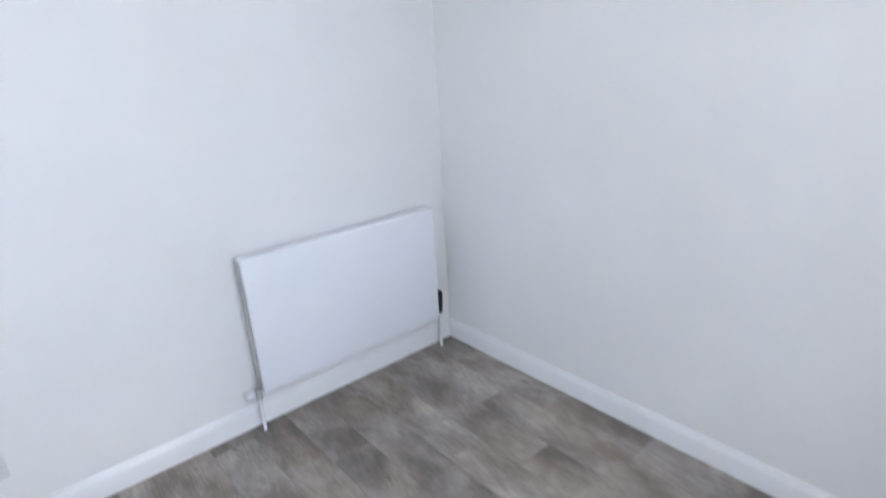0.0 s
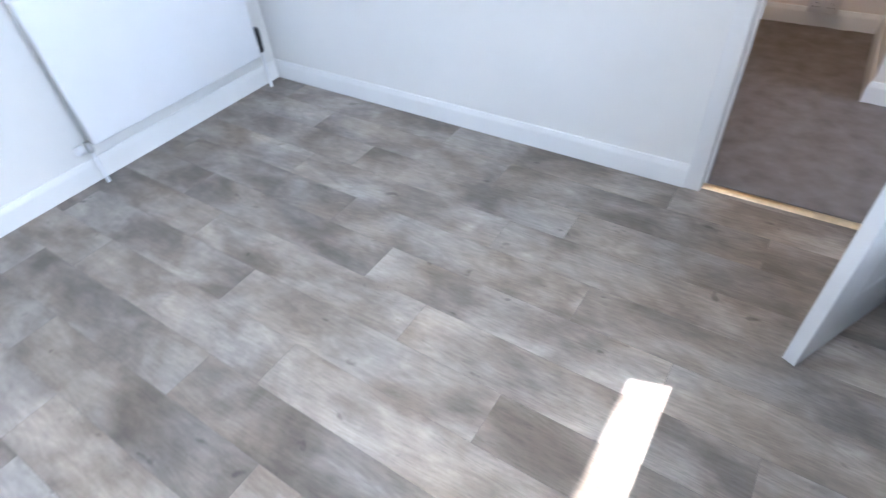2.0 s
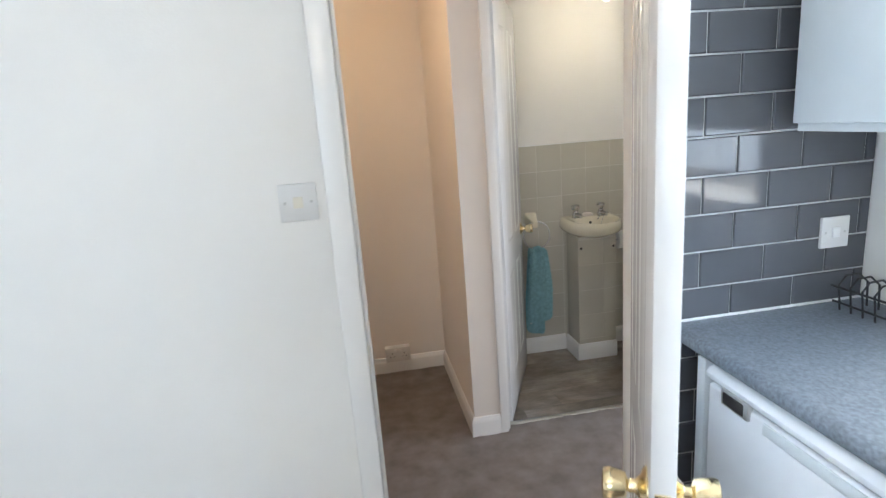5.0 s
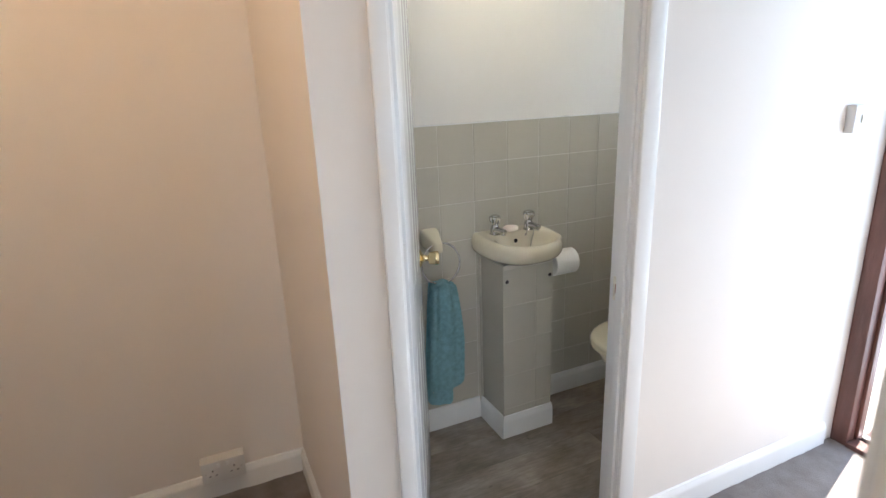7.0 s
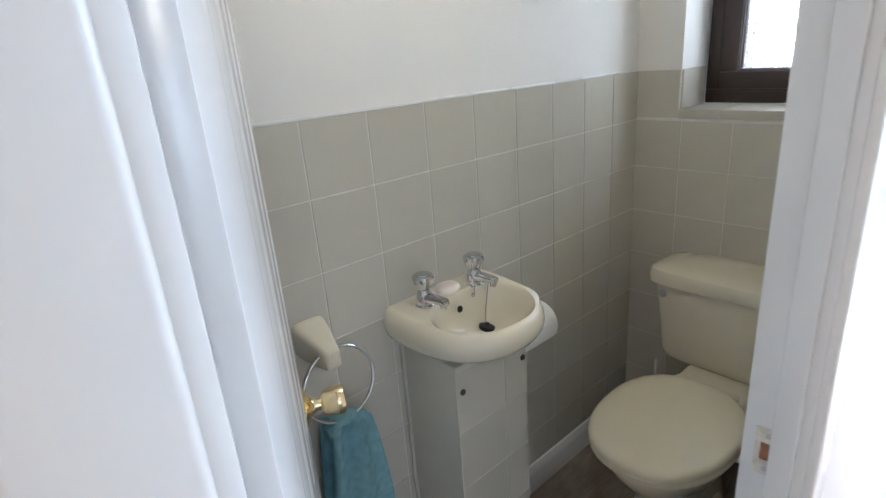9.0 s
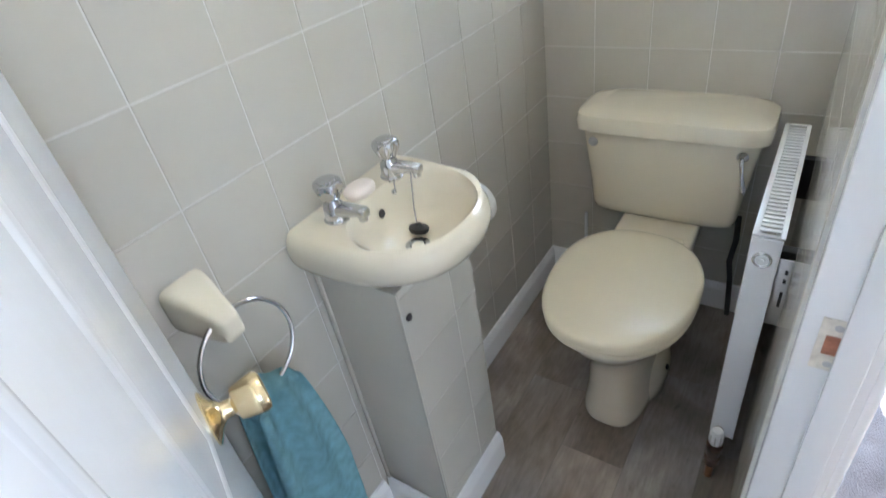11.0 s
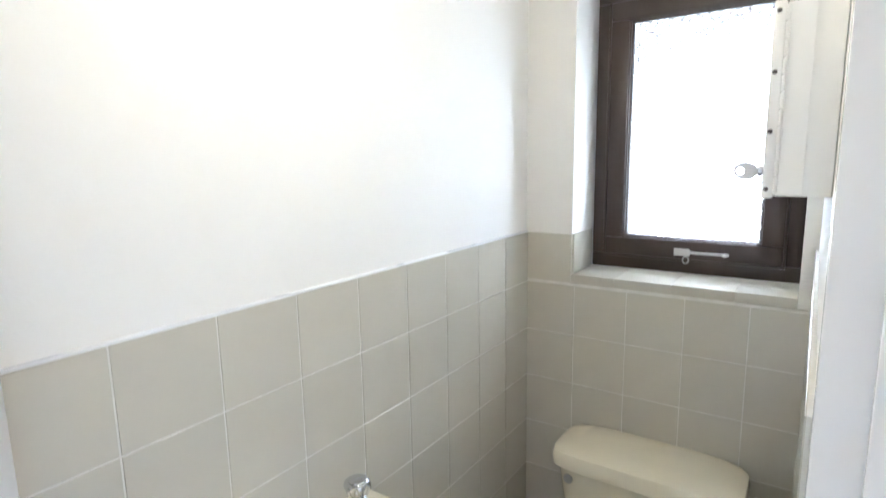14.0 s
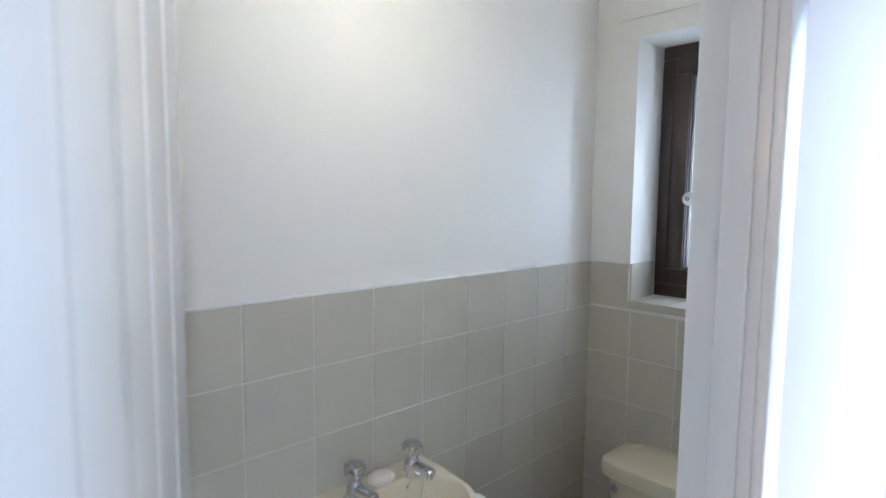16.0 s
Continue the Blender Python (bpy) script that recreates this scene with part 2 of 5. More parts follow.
TOWEL = mat("teal_terry_towel", (0.28, 0.53, 0.605), 0.95, var=0.10, scale=55, bump=0.9, bscale=420, spec=0.1)
PAPER = mat("white_tissue", (0.84, 0.83, 0.81), 0.9, var=0.02, bump=0.2, bscale=120)
SOAP = mat("pale_pink_soap", (0.86, 0.78, 0.72), 0.4, var=0.02)
BROWN = mat("dark_brown_stained_wood", (0.044, 0.027, 0.023), 0.34, var=0.2, scale=8, bump=0.15, bscale=60, stretch=(1, 1, 0.15))
MAROON = mat("worn_red_brown_wood", (0.16, 0.075, 0.062), 0.45, var=0.25, scale=14, bump=0.3, bscale=70, stretch=(1, 1, 0.2))
WORKTOP = mat("blue_grey_laminate", (0.17, 0.20, 0.24), 0.38, var=0.18, scale=120, bump=0.05, bscale=300)
UNIT = mat("pale_blue_grey_unit", (0.62, 0.67, 0.70), 0.35, var=0.012)
FRIDGE = mat("white_appliance_enamel", (0.76, 0.79, 0.83), 0.22, var=0.01, bump=0.03, bscale=180)
CHIP = mat("raw_chipboard", (0.34, 0.22, 0.13), 0.8, var=0.2, scale=60)
OBSCURE = pane_mat("obscured_glass", 0.15)
CLEAR = pane_mat("clear_glass", 0.0)
CABINET = mat("white_painted_box", (0.80, 0.80, 0.79), 0.4, var=0.015)
PAVING = mat("grey_paving", (0.34, 0.33, 0.31), 0.9, var=0.15, scale=4, bump=0.3, bscale=60)
LEAFY = mat("hedge_leaf", (0.13, 0.22, 0.04), 0.6, var=0.3, scale=6, rand=0.2)
BRICKM = mat("pale_brick", (0.40, 0.33, 0.27), 0.85, var=0.15, scale=9, bump=0.3, bscale=90)
GLOW = glow_mat("lit_bulb", (1.0, 0.92, 0.75), 14)

# ---- mesh helpers ----
ROOT = {}


def base_of(ob):
    return ROOT.get(ob.name, Vector((0, 0, 0)))


def thing(name, at=(0, 0, 0), label="", category="", group="", kind="", turn=None):
    """An Empty at the thing's base. With turn (degrees about z) its parts are given in its own axes."""
    ob = new(name)
    ob.empty_display_size = 0.05
    ob.location = at
    ROOT[ob.name] = Vector(at)
    if turn is not None:
        ob.rotation_euler = (0, 0, radians(turn))
        ROOT[ob.name] = Vector((0, 0, 0))
    return tagged(ob, label, category, group, kind)


def finish(bm, smooth=True):
    bmesh.ops.recalc_face_normals(bm, faces=bm.faces)
    if smooth:
        for f in bm.faces:
            f.smooth = True
        for e in bm.edges:
            if len(e.link_faces) == 2 and e.calc_face_angle(0) > radians(38):
                e.smooth = False


def part(name, bm, material, parent=None, label=""):
    off = base_of(parent) if parent else Vector((0, 0, 0))
    bmesh.ops.translate(bm, vec=-off, verts=bm.verts)
    finish(bm)
    me = bpy.data.meshes.new(name)
    bm.to_mesh(me)
    bm.free()
    me.materials.append(material)
    ob = new(name, me)
    if parent:
        ob.parent = parent
        ROOT[ob.name] = off
    return tagged(ob, label)


def struct(name, bm, material, label="", category=""):
    return tagged(part(name, bm, material), label, category, kind="structure")


def box(bm, x0, y0, z0, x1, y1, z1, bevel=0.0, seg=2):
    r = bmesh.ops.create_cube(bm, size=1.0)
    m = Matrix.Translation(((x0 + x1) / 2, (y0 + y1) / 2, (z0 + z1) / 2)) @ Matrix.Diagonal((abs(x1 - x0), abs(y1 - y0), abs(z1 - z0), 1))
    bmesh.ops.transform(bm, matrix=m, verts=r["verts"])
    if bevel:
        es = list({e for v in r["verts"] for e in v.link_edges})
        bmesh.ops.bevel(bm, geom=es, offset=bevel, segments=seg, affect="EDGES", profile=0.5)
    return bm


def bxm(*a, **k):
    return box(bmesh.new(), *a, **k)


def loft(bm, rings, cap0=True, cap1=True):
    rows = [[bm.verts.new(p) for p in ring] for ring in rings]
    n = len(rows[0])
    for a, b in zip(rows, rows[1:]):
        for i in range(n):
            bm.faces.new((a[i], a[(i + 1) % n], b[(i + 1) % n], b[i]))
    if cap0:
        bm.faces.new(rows[0][::-1])
    if cap1:
        bm.faces.new(rows[-1])
    return bm


def lathe(bm, profile, at, axis=(0, 0, 1), n=24):
    """profile: (radius, height) pairs along the axis."""
    q = Vector((0, 0, 1)).rotation_difference(Vector(axis).normalized())
    at = Vector(at)
    return loft(bm, [[at + q @ Vector((r * math.cos(2 * math.pi * i / n), r * math.sin(2 * math.pi * i / n), h)) for i in range(n)]
                     for r, h in profile])


def tube(bm, pts, r, n=10, closed=False):
    pts = [Vector(p) for p in pts]
    rings = []
    up = Vector((0.13, 0.31, 0.94)).normalized()
    for i, p in enumerate(pts):
        a = pts[i - 1] if (i or closed) else p
        b = pts[(i + 1) % len(pts)] if (i < len(pts) - 1 or closed) else p
        d = (b - a).normalized()
        u = d.cross(up)
        u = u.normalized() if u.length > 0.05 else d.orthogonal().normalized()
        v = d.cross(u)
        rr = r[i] if isinstance(r, (list, tuple)) else r
        rings.append([p + rr * (math.cos(2 * math.pi * k / n) * u + math.sin(2 * math.pi * k / n) * v) for k in range(n)])
    if closed:
        rings.append(rings[0])
        loft(bm, rings, False, False)
        bmesh.ops.remove_doubles(bm, verts=bm.verts, dist=1e-6)
        return bm
    return loft(bm, rings)


def sweep_board(bm, a, b, side, prof, mitre0=0.0, mitre1=0.0):
    """A moulding from a to b; prof: (out, up) pairs; out goes along side. Mitres: metres that the end runs on for each metre out."""
    a, b, side = Vector(a), Vector(b), Vector(side)
    d = (b - a).normalized()
    return loft(bm, [[a + side * o + Vector((0, 0, u)) - d * (o * mitre0) for o, u in prof],
                     [b + side * o + Vector((0, 0, u)) + d * (o * mitre1) for o, u in prof]])


SKIRT = [(0, 0), (0.015, 0), (0.015, 0.070), (0.0135, 0.080), (0.009, 0.088), (0.006, 0.096), (0.0, 0.098)]


def skirting(a, b, side, m0=0.0, m1=0.0, name="baseboard"):
    struct(name, sweep_board(bmesh.new(), a, b, side, SKIRT, m0, m1), GLOSS, "white gloss-painted skirting board with a rounded top", "skirting board")


def ring_pts(cx, cy, z, ax, ay, n=40, p=2.0, front=None, clamp=None):
    """A superellipse in plan; front: another half length towards -x; clamp: greatest y."""
    pts = []
    for i in range(n):
        t = 2 * math.pi * i / n
        c, s = math.cos(t), math.sin(t)
        x = (abs(c) ** (2 / p)) * math.copysign(1, c)
        y = (abs(s) ** (2 / p)) * math.copysign(1, s)
        lx = ax if (x > 0 or front is None) else front
        yy = cy + ay * y
        if clamp is not None:
            yy = min(yy, clamp)
        pts.append((cx + lx * x, yy, z))
    return pts


# ---- the plan ----
H = 2.36
KL, KR, KB = -4.55, -0.86, -5.20        # kitchen: left, right and back walls
PK, PH = -1.78, -1.68                   # partition: kitchen face, hall face
WF, WI = -0.81, -0.737                  # toilet front wall: hall face, inner face
WL, WLI = -1.838, -1.775                # toilet side wall: hall face, inner face
DX0, DX1, DH = -2.285, -1.538, 2.00     # kitchen doorway
TX0, TX1 = -1.674, -1.010               # toilet doorway
TILE_TOP, T = 1.28, 0.152


def wall(name, pieces, material, label, category="wall"):
    bm = bmesh.new()
    for p in pieces:
        box(bm, *p)
    return struct(name, bm, material, label, category)


wall("floor", [(KL - 0.3, KB - 0.3, -0.15, 0.1, 0.3, -0.006)], mat("concrete", (0.3, 0.3, 0.29), 0.9, var=0.1), "concrete slab under the floor coverings", "floor")
wall("ceiling", [(KL - 0.3, KB - 0.3, H, KR + 0.25, 0.3, H + 0.15), (KR + 0.25, PK, H, 0.35, 0.3, H + 0.15)], CEIL, "plain white painted ceiling", "ceiling")
wall("wall_west", [(KL - 0.25, KB - 0.25, 0, KL, 0.25, H)], WALL, "white emulsioned outer wall behind the radiator")
# kitchen outer wall with the window over the worktop
WY0, WY1, WZ0, WZ1 = -4.05, -2.237, 1.08, 2.125
wall("wall_east", [(KR, KB, 0, KR + 0.25, PH, WZ0), (KR, KB, WZ1, KR + 0.25, PH, H), (KR, WY1, WZ0, KR + 0.25, PH, WZ1), (KR, KB, WZ0, KR + 0.25, WY0, WZ1)],
     WALL, "white outer wall with the kitchen window")
SX0, SX1, SZ0, SZ1 = -3.90, -2.70, 1.20, 2.10   # unseen window, added in the back wall to bring in light
wall("wall_south", [(KL, KB - 0.25, 0, KR + 0.25, KB, SZ0), (KL, KB - 0.25, SZ1, KR + 0.25, KB, H), (KL, KB - 0.25, SZ0, SX0, KB, SZ1), (SX1, KB - 0.25, SZ0, KR + 0.25, KB, SZ1)], WALL, "plain white kitchen wall around the added unseen window")
# partition between kitchen and hall, skinned white on one side and beige on the other
for nm, y0, y1, m, lb in (("wall_partition", PK, PK + 0.05, WALL, "white kitchen wall around the doorway"), ("wall_hall_south", PK + 0.05, PH, HALLWALL, "pale hall wall around the kitchen doorway")):
    xr = KR if y0 == PK else 0.15
    wall(nm, [(KL, y0, 0, DX0 - 0.03, y1, H), (DX1 + 0.03, y0, 0, xr, y1, H), (DX0 - 0.03, y0, DH + 0.03, DX1 + 0.03, y1, H)], m, lb)
# hall and toilet back wall
wall("wall_hall_north", [(KL, 0.0, 0, -1.81, 0.2, H)], HALLWALL, "beige hall wall lit warm by the bulb")
wall("wall_toilet_north", [(-1.81, 0.006, 0, 0.0, 0.2, H)], WALL, "white wall above half-height beige tiles")
wall("wall_toilet_side_hall", [(WL, WF, 0, -1.81, 0.0, H)], HALLWALL, "beige return wall beside the toilet door")
wall("wall_toilet_side", [(-1.81, WI - 0.035, 0, WLI, 0.006, H)], WALL, "white side wall behind the toilet door")
for nm, y0, y1, m, lb in (("wall_toilet_front_hall", WF, WI - 0.035, HALLWALL, "pale hall wall around the toilet doorway"), ("wall_toilet_front", WI - 0.035, WI, WALL, "white inner wall around the toilet doorway")):
    xl = -1.81
    wall(nm, [(xl if y0 == WF else WLI, y0, 0, TX0 - 0.025, y1, H), (TX1 + 0.025, y0, 0, 0.0, y1, H), (TX0 - 0.025, y0, DH + 0.03, TX1 + 0.025, y1, H)], m, lb)
# street wall with the toilet window and the front doorway
OY0, OY1, OZ0, OZ1 = -0.705, -0.140, 1.135, 1.985
wall("wall_street", [(0.0, WI - 0.035, 0, 0.30, 0.2, OZ0), (0.0, WI - 0.035, OZ1, 0.30, 0.2, H), (0.0, OY1, OZ0, 0.30, 0.2, OZ1), (0.0, WI - 0.035, OZ0, 0.30, OY0, OZ1),
                     (0.0, PH, 2.10, 0.30, WI - 0.035, H), (0.0, WF, 0.0, 0.05, WI - 0.035, 2.1), (0.05, WF + 0.0, 0, 0.30, WI - 0.035, 2.1)],
     WALL, "white front wall with a deep window reveal")
wall("wall_hall_end", [(0.15, PH - 0.0, 0, 0.30, PH + 0.03, 2.1)], WALL, "white end of the hall wall beside the front door")
wall("lintel_board", [(-0.007, -0.705, 2.045, 0.0, -0.055, 2.33)], WALL, "slightly proud plaster panel over the window", "lintel panel")

# door linings and architraves


def architrave(x0, x1, h, y, out, w, w1=None, name="door_trim"):
    """Two uprights, w and w1 wide, and a head on the wall face y; out: +1 or -1 along y."""
    w1 = w1 or w
    for nm, a in ((name, (x0 - w, x0 - 0.0015, 0, h + w)), (name, (x1 + 0.0015, x1 + w1, 0, h + w)), (name, (x0 - 0.0015, x1 + 0.0015, h + 0.0015, h + w))):
        bm = bmesh.new()
        xa, xb, za, zb = a
        box(bm, xa, y, za, xb, y + out * 0.013, zb, 0.004, 3)
        struct(nm, bm, GLOSS, "white gloss moulded door architrave", "architrave")


def lining(x0, x1, h, y0, y1, stop_y0, stop_y1, nm):
    bm = bmesh.new()
    box(bm, x0 - 0.028, y0, 0, x0, y1, h + 0.028, 0.002)
    box(bm, x1, y0, 0, x1 + 0.028, y1, h + 0.028, 0.002)
    box(bm, x0, y0, h, x1, y1, h + 0.028, 0.002)
    box(bm, x0, stop_y0, 0, x0 + 0.011, stop_y1, h, 0.002)
    box(bm, x1 - 0.011, stop_y0, 0, x1, stop_y1, h, 0.002)
    box(bm, x0 + 0.011, stop_y0, h - 0.011, x1 - 0.011, stop_y1, h, 0.002)
    struct(nm, bm, GLOSS, "white gloss door lining with a planted stop", "door frame")


lining(DX0, DX1, DH, PK - 0.002, PH + 0.002, PK + 0.042, PH - 0.01, "door_frame_1")
architrave(DX0, DX1, DH, PK - 0.001, -1, 0.056)
architrave(DX0, DX1, DH, PH + 0.001, 1, 0.056)
lining(TX0, TX1, DH, WF - 0.002, WI + 0.002, WF + 0.01, WI - 0.034, "door_frame_2")
architrave(TX0, TX1, DH, WF - 0.001, -1, 0.040, 0.060)

# skirting boards
skirting((KL, PK, 0), (DX0 - 0.056, PK, 0), (0, -1, 0), -1, 0)
skirting((KL, KB, 0), (KL, PK, 0), (1, 0, 0), 0, -1)
skirting((DX1 + 0.056, PK, 0), (-1.37, PK, 0), (0, -1, 0))
skirting((KL, 0, 0), (WL, 0, 0), (0, -1, 0), -1, -1)
skirting((WL, 0, 0), (WL, WF, 0), (-1, 0, 0), -1, 1)
skirting((WL, WF, 0), (TX0 - 0.04, WF, 0), (0, -1, 0), 1, 0)
skirting((TX1 + 0.06, WF, 0), (0.04, WF, 0), (0, -1, 0))
skirting((KL, PH, 0), (DX0 - 0.056, PH, 0), (0, 1, 0))
skirting((DX1 + 0.056, PH, 0), (0.1, PH, 0), (0, 1, 0))

# floor coverings: vinyl backing, carpet, threshold strips
wall("vinyl_backing", [(KL, KB, -0.006, KR, PK, -0.0005), (DX0, PK, -0.006, DX1, PK + 0.03, -0.0005)], mat("vinyl_seam", (0.16, 0.145, 0.13), 0.6, var=0.1), "dark seams of the vinyl floor", "floor")
wall("vinyl_backing_toilet", [(WLI, WI - 0.05, -0.006, 0.0, 0.0, -0.0005)], mat("vinyl_seam", (0.16, 0.145, 0.13), 0.6, var=0.1), "dark seams of the vinyl floor", "floor")


def carpet(name, x0, y0, x1, y1):
    step = 0.02
    nx, ny = int((x1 - x0) / step), int((y1 - y0) / step)
    verts = [(x0 + (x1 - x0) * i / nx, y0 + (y1 - y0) * j / ny, 0.004 + 0.0035 * noise.noise((i * 0.9, j * 0.9, 0)) + 0.002 * noise.noise((i * 0.21, j * 0.21, 4)))
             for j in range(ny + 1) for i in range(nx + 1)]
    faces = [(j * (nx + 1) + i, j * (nx + 1) + i + 1, (j + 1) * (nx + 1) + i + 1, (j + 1) * (nx + 1) + i) for j in range(ny) for i in range(nx)]
    me = bpy.data.meshes.new(name)
    me.from_pydata(verts, [], faces)
    me.materials.append(CARPET)
    for p in me.polygons:
        p.use_smooth = True
    tagged(new(name, me), "grey-brown short-pile hall carpet", "carpet", kind="structure")


carpet("floor_carpet", KL, PH - 0.045, WL, 0.0)
carpet("floor_carpet", WL, PH - 0.045, 0.10, WF + 0.045)


def threshold(x0, x1, y, label, m):
    bm = sweep_board(bmesh.new(), (x0, y - 0.02, 0), (x1, y - 0.02, 0), (0, 1, 0), [(0, 0), (0.004, 0.004), (0.012, 0.008), (0.028, 0.008), (0.036, 0.004), (0.04, 0)])
    th = part("threshold_strip", bm, m)
    tagged(th, label, "threshold strip", kind="structure")


threshold(DX0 + 0.002, DX1 - 0.002, PK + 0.035, "polished brass threshold strip in the kitchen doorway", STRIP)
threshold(TX0 + 0.002, TX1 - 0.002, WF + 0.052, "steel threshold strip in the toilet doorway", STEEL)

# outside: paving to the horizon, and a hedge beyond the windows
bm = bmesh.new()
for q in ((-400, -400, 400, KB - 0.3), (-400, 0.3, 400, 400), (0.1, KB - 0.3, 400, 0.3), (-400, KB - 0.3, KL - 0.3, 0.3)):
    vs = [bm.verts.new((x, y, -0.12)) for x, y in ((q[0], q[1]), (q[2], q[1]), (q[2], q[3]), (q[0], q[3]))]
    bm.faces.new(vs)
struct("ground", bm, PAVING, "pale sunlit paving outside the front door", "ground")


def hedge(at, size, seed):
    rnd = random.Random(seed)
    th = thing("hedge", at, "sunlit green leafy garden hedge", "hedge", kind="stuff")
    verts, faces = [], []
    for _ in range(2600):
        c = Vector((rnd.uniform(-1, 1) * size[0], rnd.uniform(-1, 1) * size[1], rnd.uniform(0, 1) ** 0.8 * size[2] * (0.85 + 0.15 * rnd.random())))
        n = Vector((rnd.gauss(0, 1), rnd.gauss(0, 1), rnd.gauss(0, 1))).normalized()
        u = n.orthogonal().normalized() * rnd.uniform(0.05, 0.1)
        v = n.cross(u) * 0.6
        k = len(verts)
        verts += [c + u, c + v, c - u, c - v]
        faces.append((k, k + 1, k + 2, k + 3))
    me = bpy.data.meshes.new("foliage")
    me.from_pydata([tuple(v) for v in verts], [], faces)
    me.materials.append(LEAFY)
    ob = new("foliage", me)
    ob.parent = th


hedge((4.2, -4.2, -0.12), (0.5, 2.6, 1.7), 3)
hedge((5.2, 0.6, -0.12), (0.5, 1.6, 1.3), 5)


# ---- doors ----
def knob_set(parent, x, z, faces, mortice, mid=0.0):
    """Brass knobs on roses on the faces (y, outward sign) of a door leaf, and a latch plate on its edge; the leaf's own axes."""
    for y, s in faces:
        rose = part("rose", lathe(bmesh.new(), [(0.033, 0), (0.033, 0.002), (0.029, 0.005), (0.019, 0.010), (0.0135, 0.015), (0.0125, 0.017)], (x, y, z), (0, s, 0), 28), BRASS, parent, "polished brass rose")
        part("knob", lathe(bmesh.new(), [(0.0115, 0.014), (0.0105, 0.020), (0.0105, 0.028), (0.014, 0.030), (0.0195, 0.032), (0.0215, 0.037), (0.0245, 0.052), (0.0255, 0.060), (0.0235, 0.066), (0.019, 0.068), (0.006, 0.0685)],
                           (x, y, z), (0, s, 0), 28), BRASS, rose, "polished brass door knob")
    e = x + mortice
    lp = part("latch_plate", box(bmesh.new(), e - 0.001, mid - 0.012, z - 0.032, e + 0.002, mid + 0.012, z + 0.032, 0.001), BRASS, parent, "small brass latch plate")
    part("latch_bolt", box(bmesh.new(), e, mid - 0.006, z - 0.008, e + 0.010, mid + 0.006, z + 0.008, 0.003), STEEL, lp)


def panel_door(name, hinge, turn, width, height, th, label, knob_z, rows, hinge_mat):
    """A moulded panel door, hinged at its origin and reaching along its own x."""
    d = thing(name, hinge, label, "door", kind="structure", turn=turn)
    part("leaf", box(bmesh.new(), 0, -th, 0.008, width, 0, height, 0.002), DOORPAINT, d)
    stile, mid = 0.115, 0.11
    pw = (width - 2 * stile - mid) / 2
    for z0, z1 in rows:
        for x0 in (stile, stile + pw + mid):
            for s in (-1, 1):
                bm = bmesh.new()
                prof = [(0, 0.0), (0.004, 0.0016), (0.009, 0.0022), (0.014, 0.0008), (0.019, 0.0020), (0.024, 0.0)]
                rings = []
                for o, u in prof:
                    y = s * (th / 2 + u - 0.0002) - th / 2
                    rings.append([(x0 + o, y, z0 + o), (x0 + pw - o, y, z0 + o), (x0 + pw - o, y, z1 - o), (x0 + o, y, z1 - o)])
                loft(bm, rings, False, False)
                part("panel_moulding", bm, DOORPAINT, d)
    knob_set(d, width - 0.058, knob_z, ((-th, -1), (0.0, 1)), 0.058, -th / 2)
    for z in (0.22, 1.0, 1.78):
        bm = lathe(bmesh.new(), [(0.0055, 0), (0.0055, 0.075)], (-0.003, 0.003, z), (0, 0, 1), 12)
        box(bm, -0.002, -th + 0.004, z, 0.0, 0.0, z + 0.075)
        part("hinge", bm, hinge_mat, d)
    return d


panel_door("door_1", (-1.543, -1.801, 0.0), math.degrees(math.atan2(-0.660, -0.322)), 0.735, 1.985, 0.036,
           "white moulded panel door standing open, with brass knobs", 0.885, ((0.20, 0.72), (0.87, 1.86)), STEEL)
panel_door("door_2", (-1.670, WI - 0.002, 0.0), math.degrees(math.atan2(0.606, 0.272)), 0.664, 1.985, 0.036,
           "white moulded panel door opened into the toilet, brass knobs", 0.845, ((0.20, 0.72), (0.87, 1.86)), GLOSS)

# strike plates let into the linings
for nm, x, y, z, s in (("strike_plate", TX1, -0.767, 0.843, -1), ("strike_plate", DX0, PK + 0.022, 0.885, 1)):
    sp = thing(nm, (x, y, z - 0.04), "paint-splashed steel strike plate on the door lining", "strike plate")
    bm = bmesh.new()
    for a in ((-0.016, -0.036, -0.009, 0.036), (0.009, -0.036, 0.016, 0.036), (-0.009, -0.036, 0.009, -0.014), (-0.009, 0.014, 0.009, 0.036)):
        box(bm, x, y + a[0], z + a[1], x + s * 0.0022, y + a[2], z + a[3], 0.0004)
    part("plate", bm, PLATE, sp, "paint-splashed cream plate")
    part("mortice", bxm(x - s * 0.0005, y - 0.009, z - 0.014, x + s * 0.0008, y + 0.009, z + 0.014), MORTICE, sp, "bare wooden mortice")
    for dz in (-0.026, 0.026):
        part("screw", lathe(bmesh.new(), [(0.0045, 0), (0.004, 0.0012), (0.001, 0.0014)], (x + s * 0.002, y, z + dz), (s, 0, 0), 12), STEEL, sp)


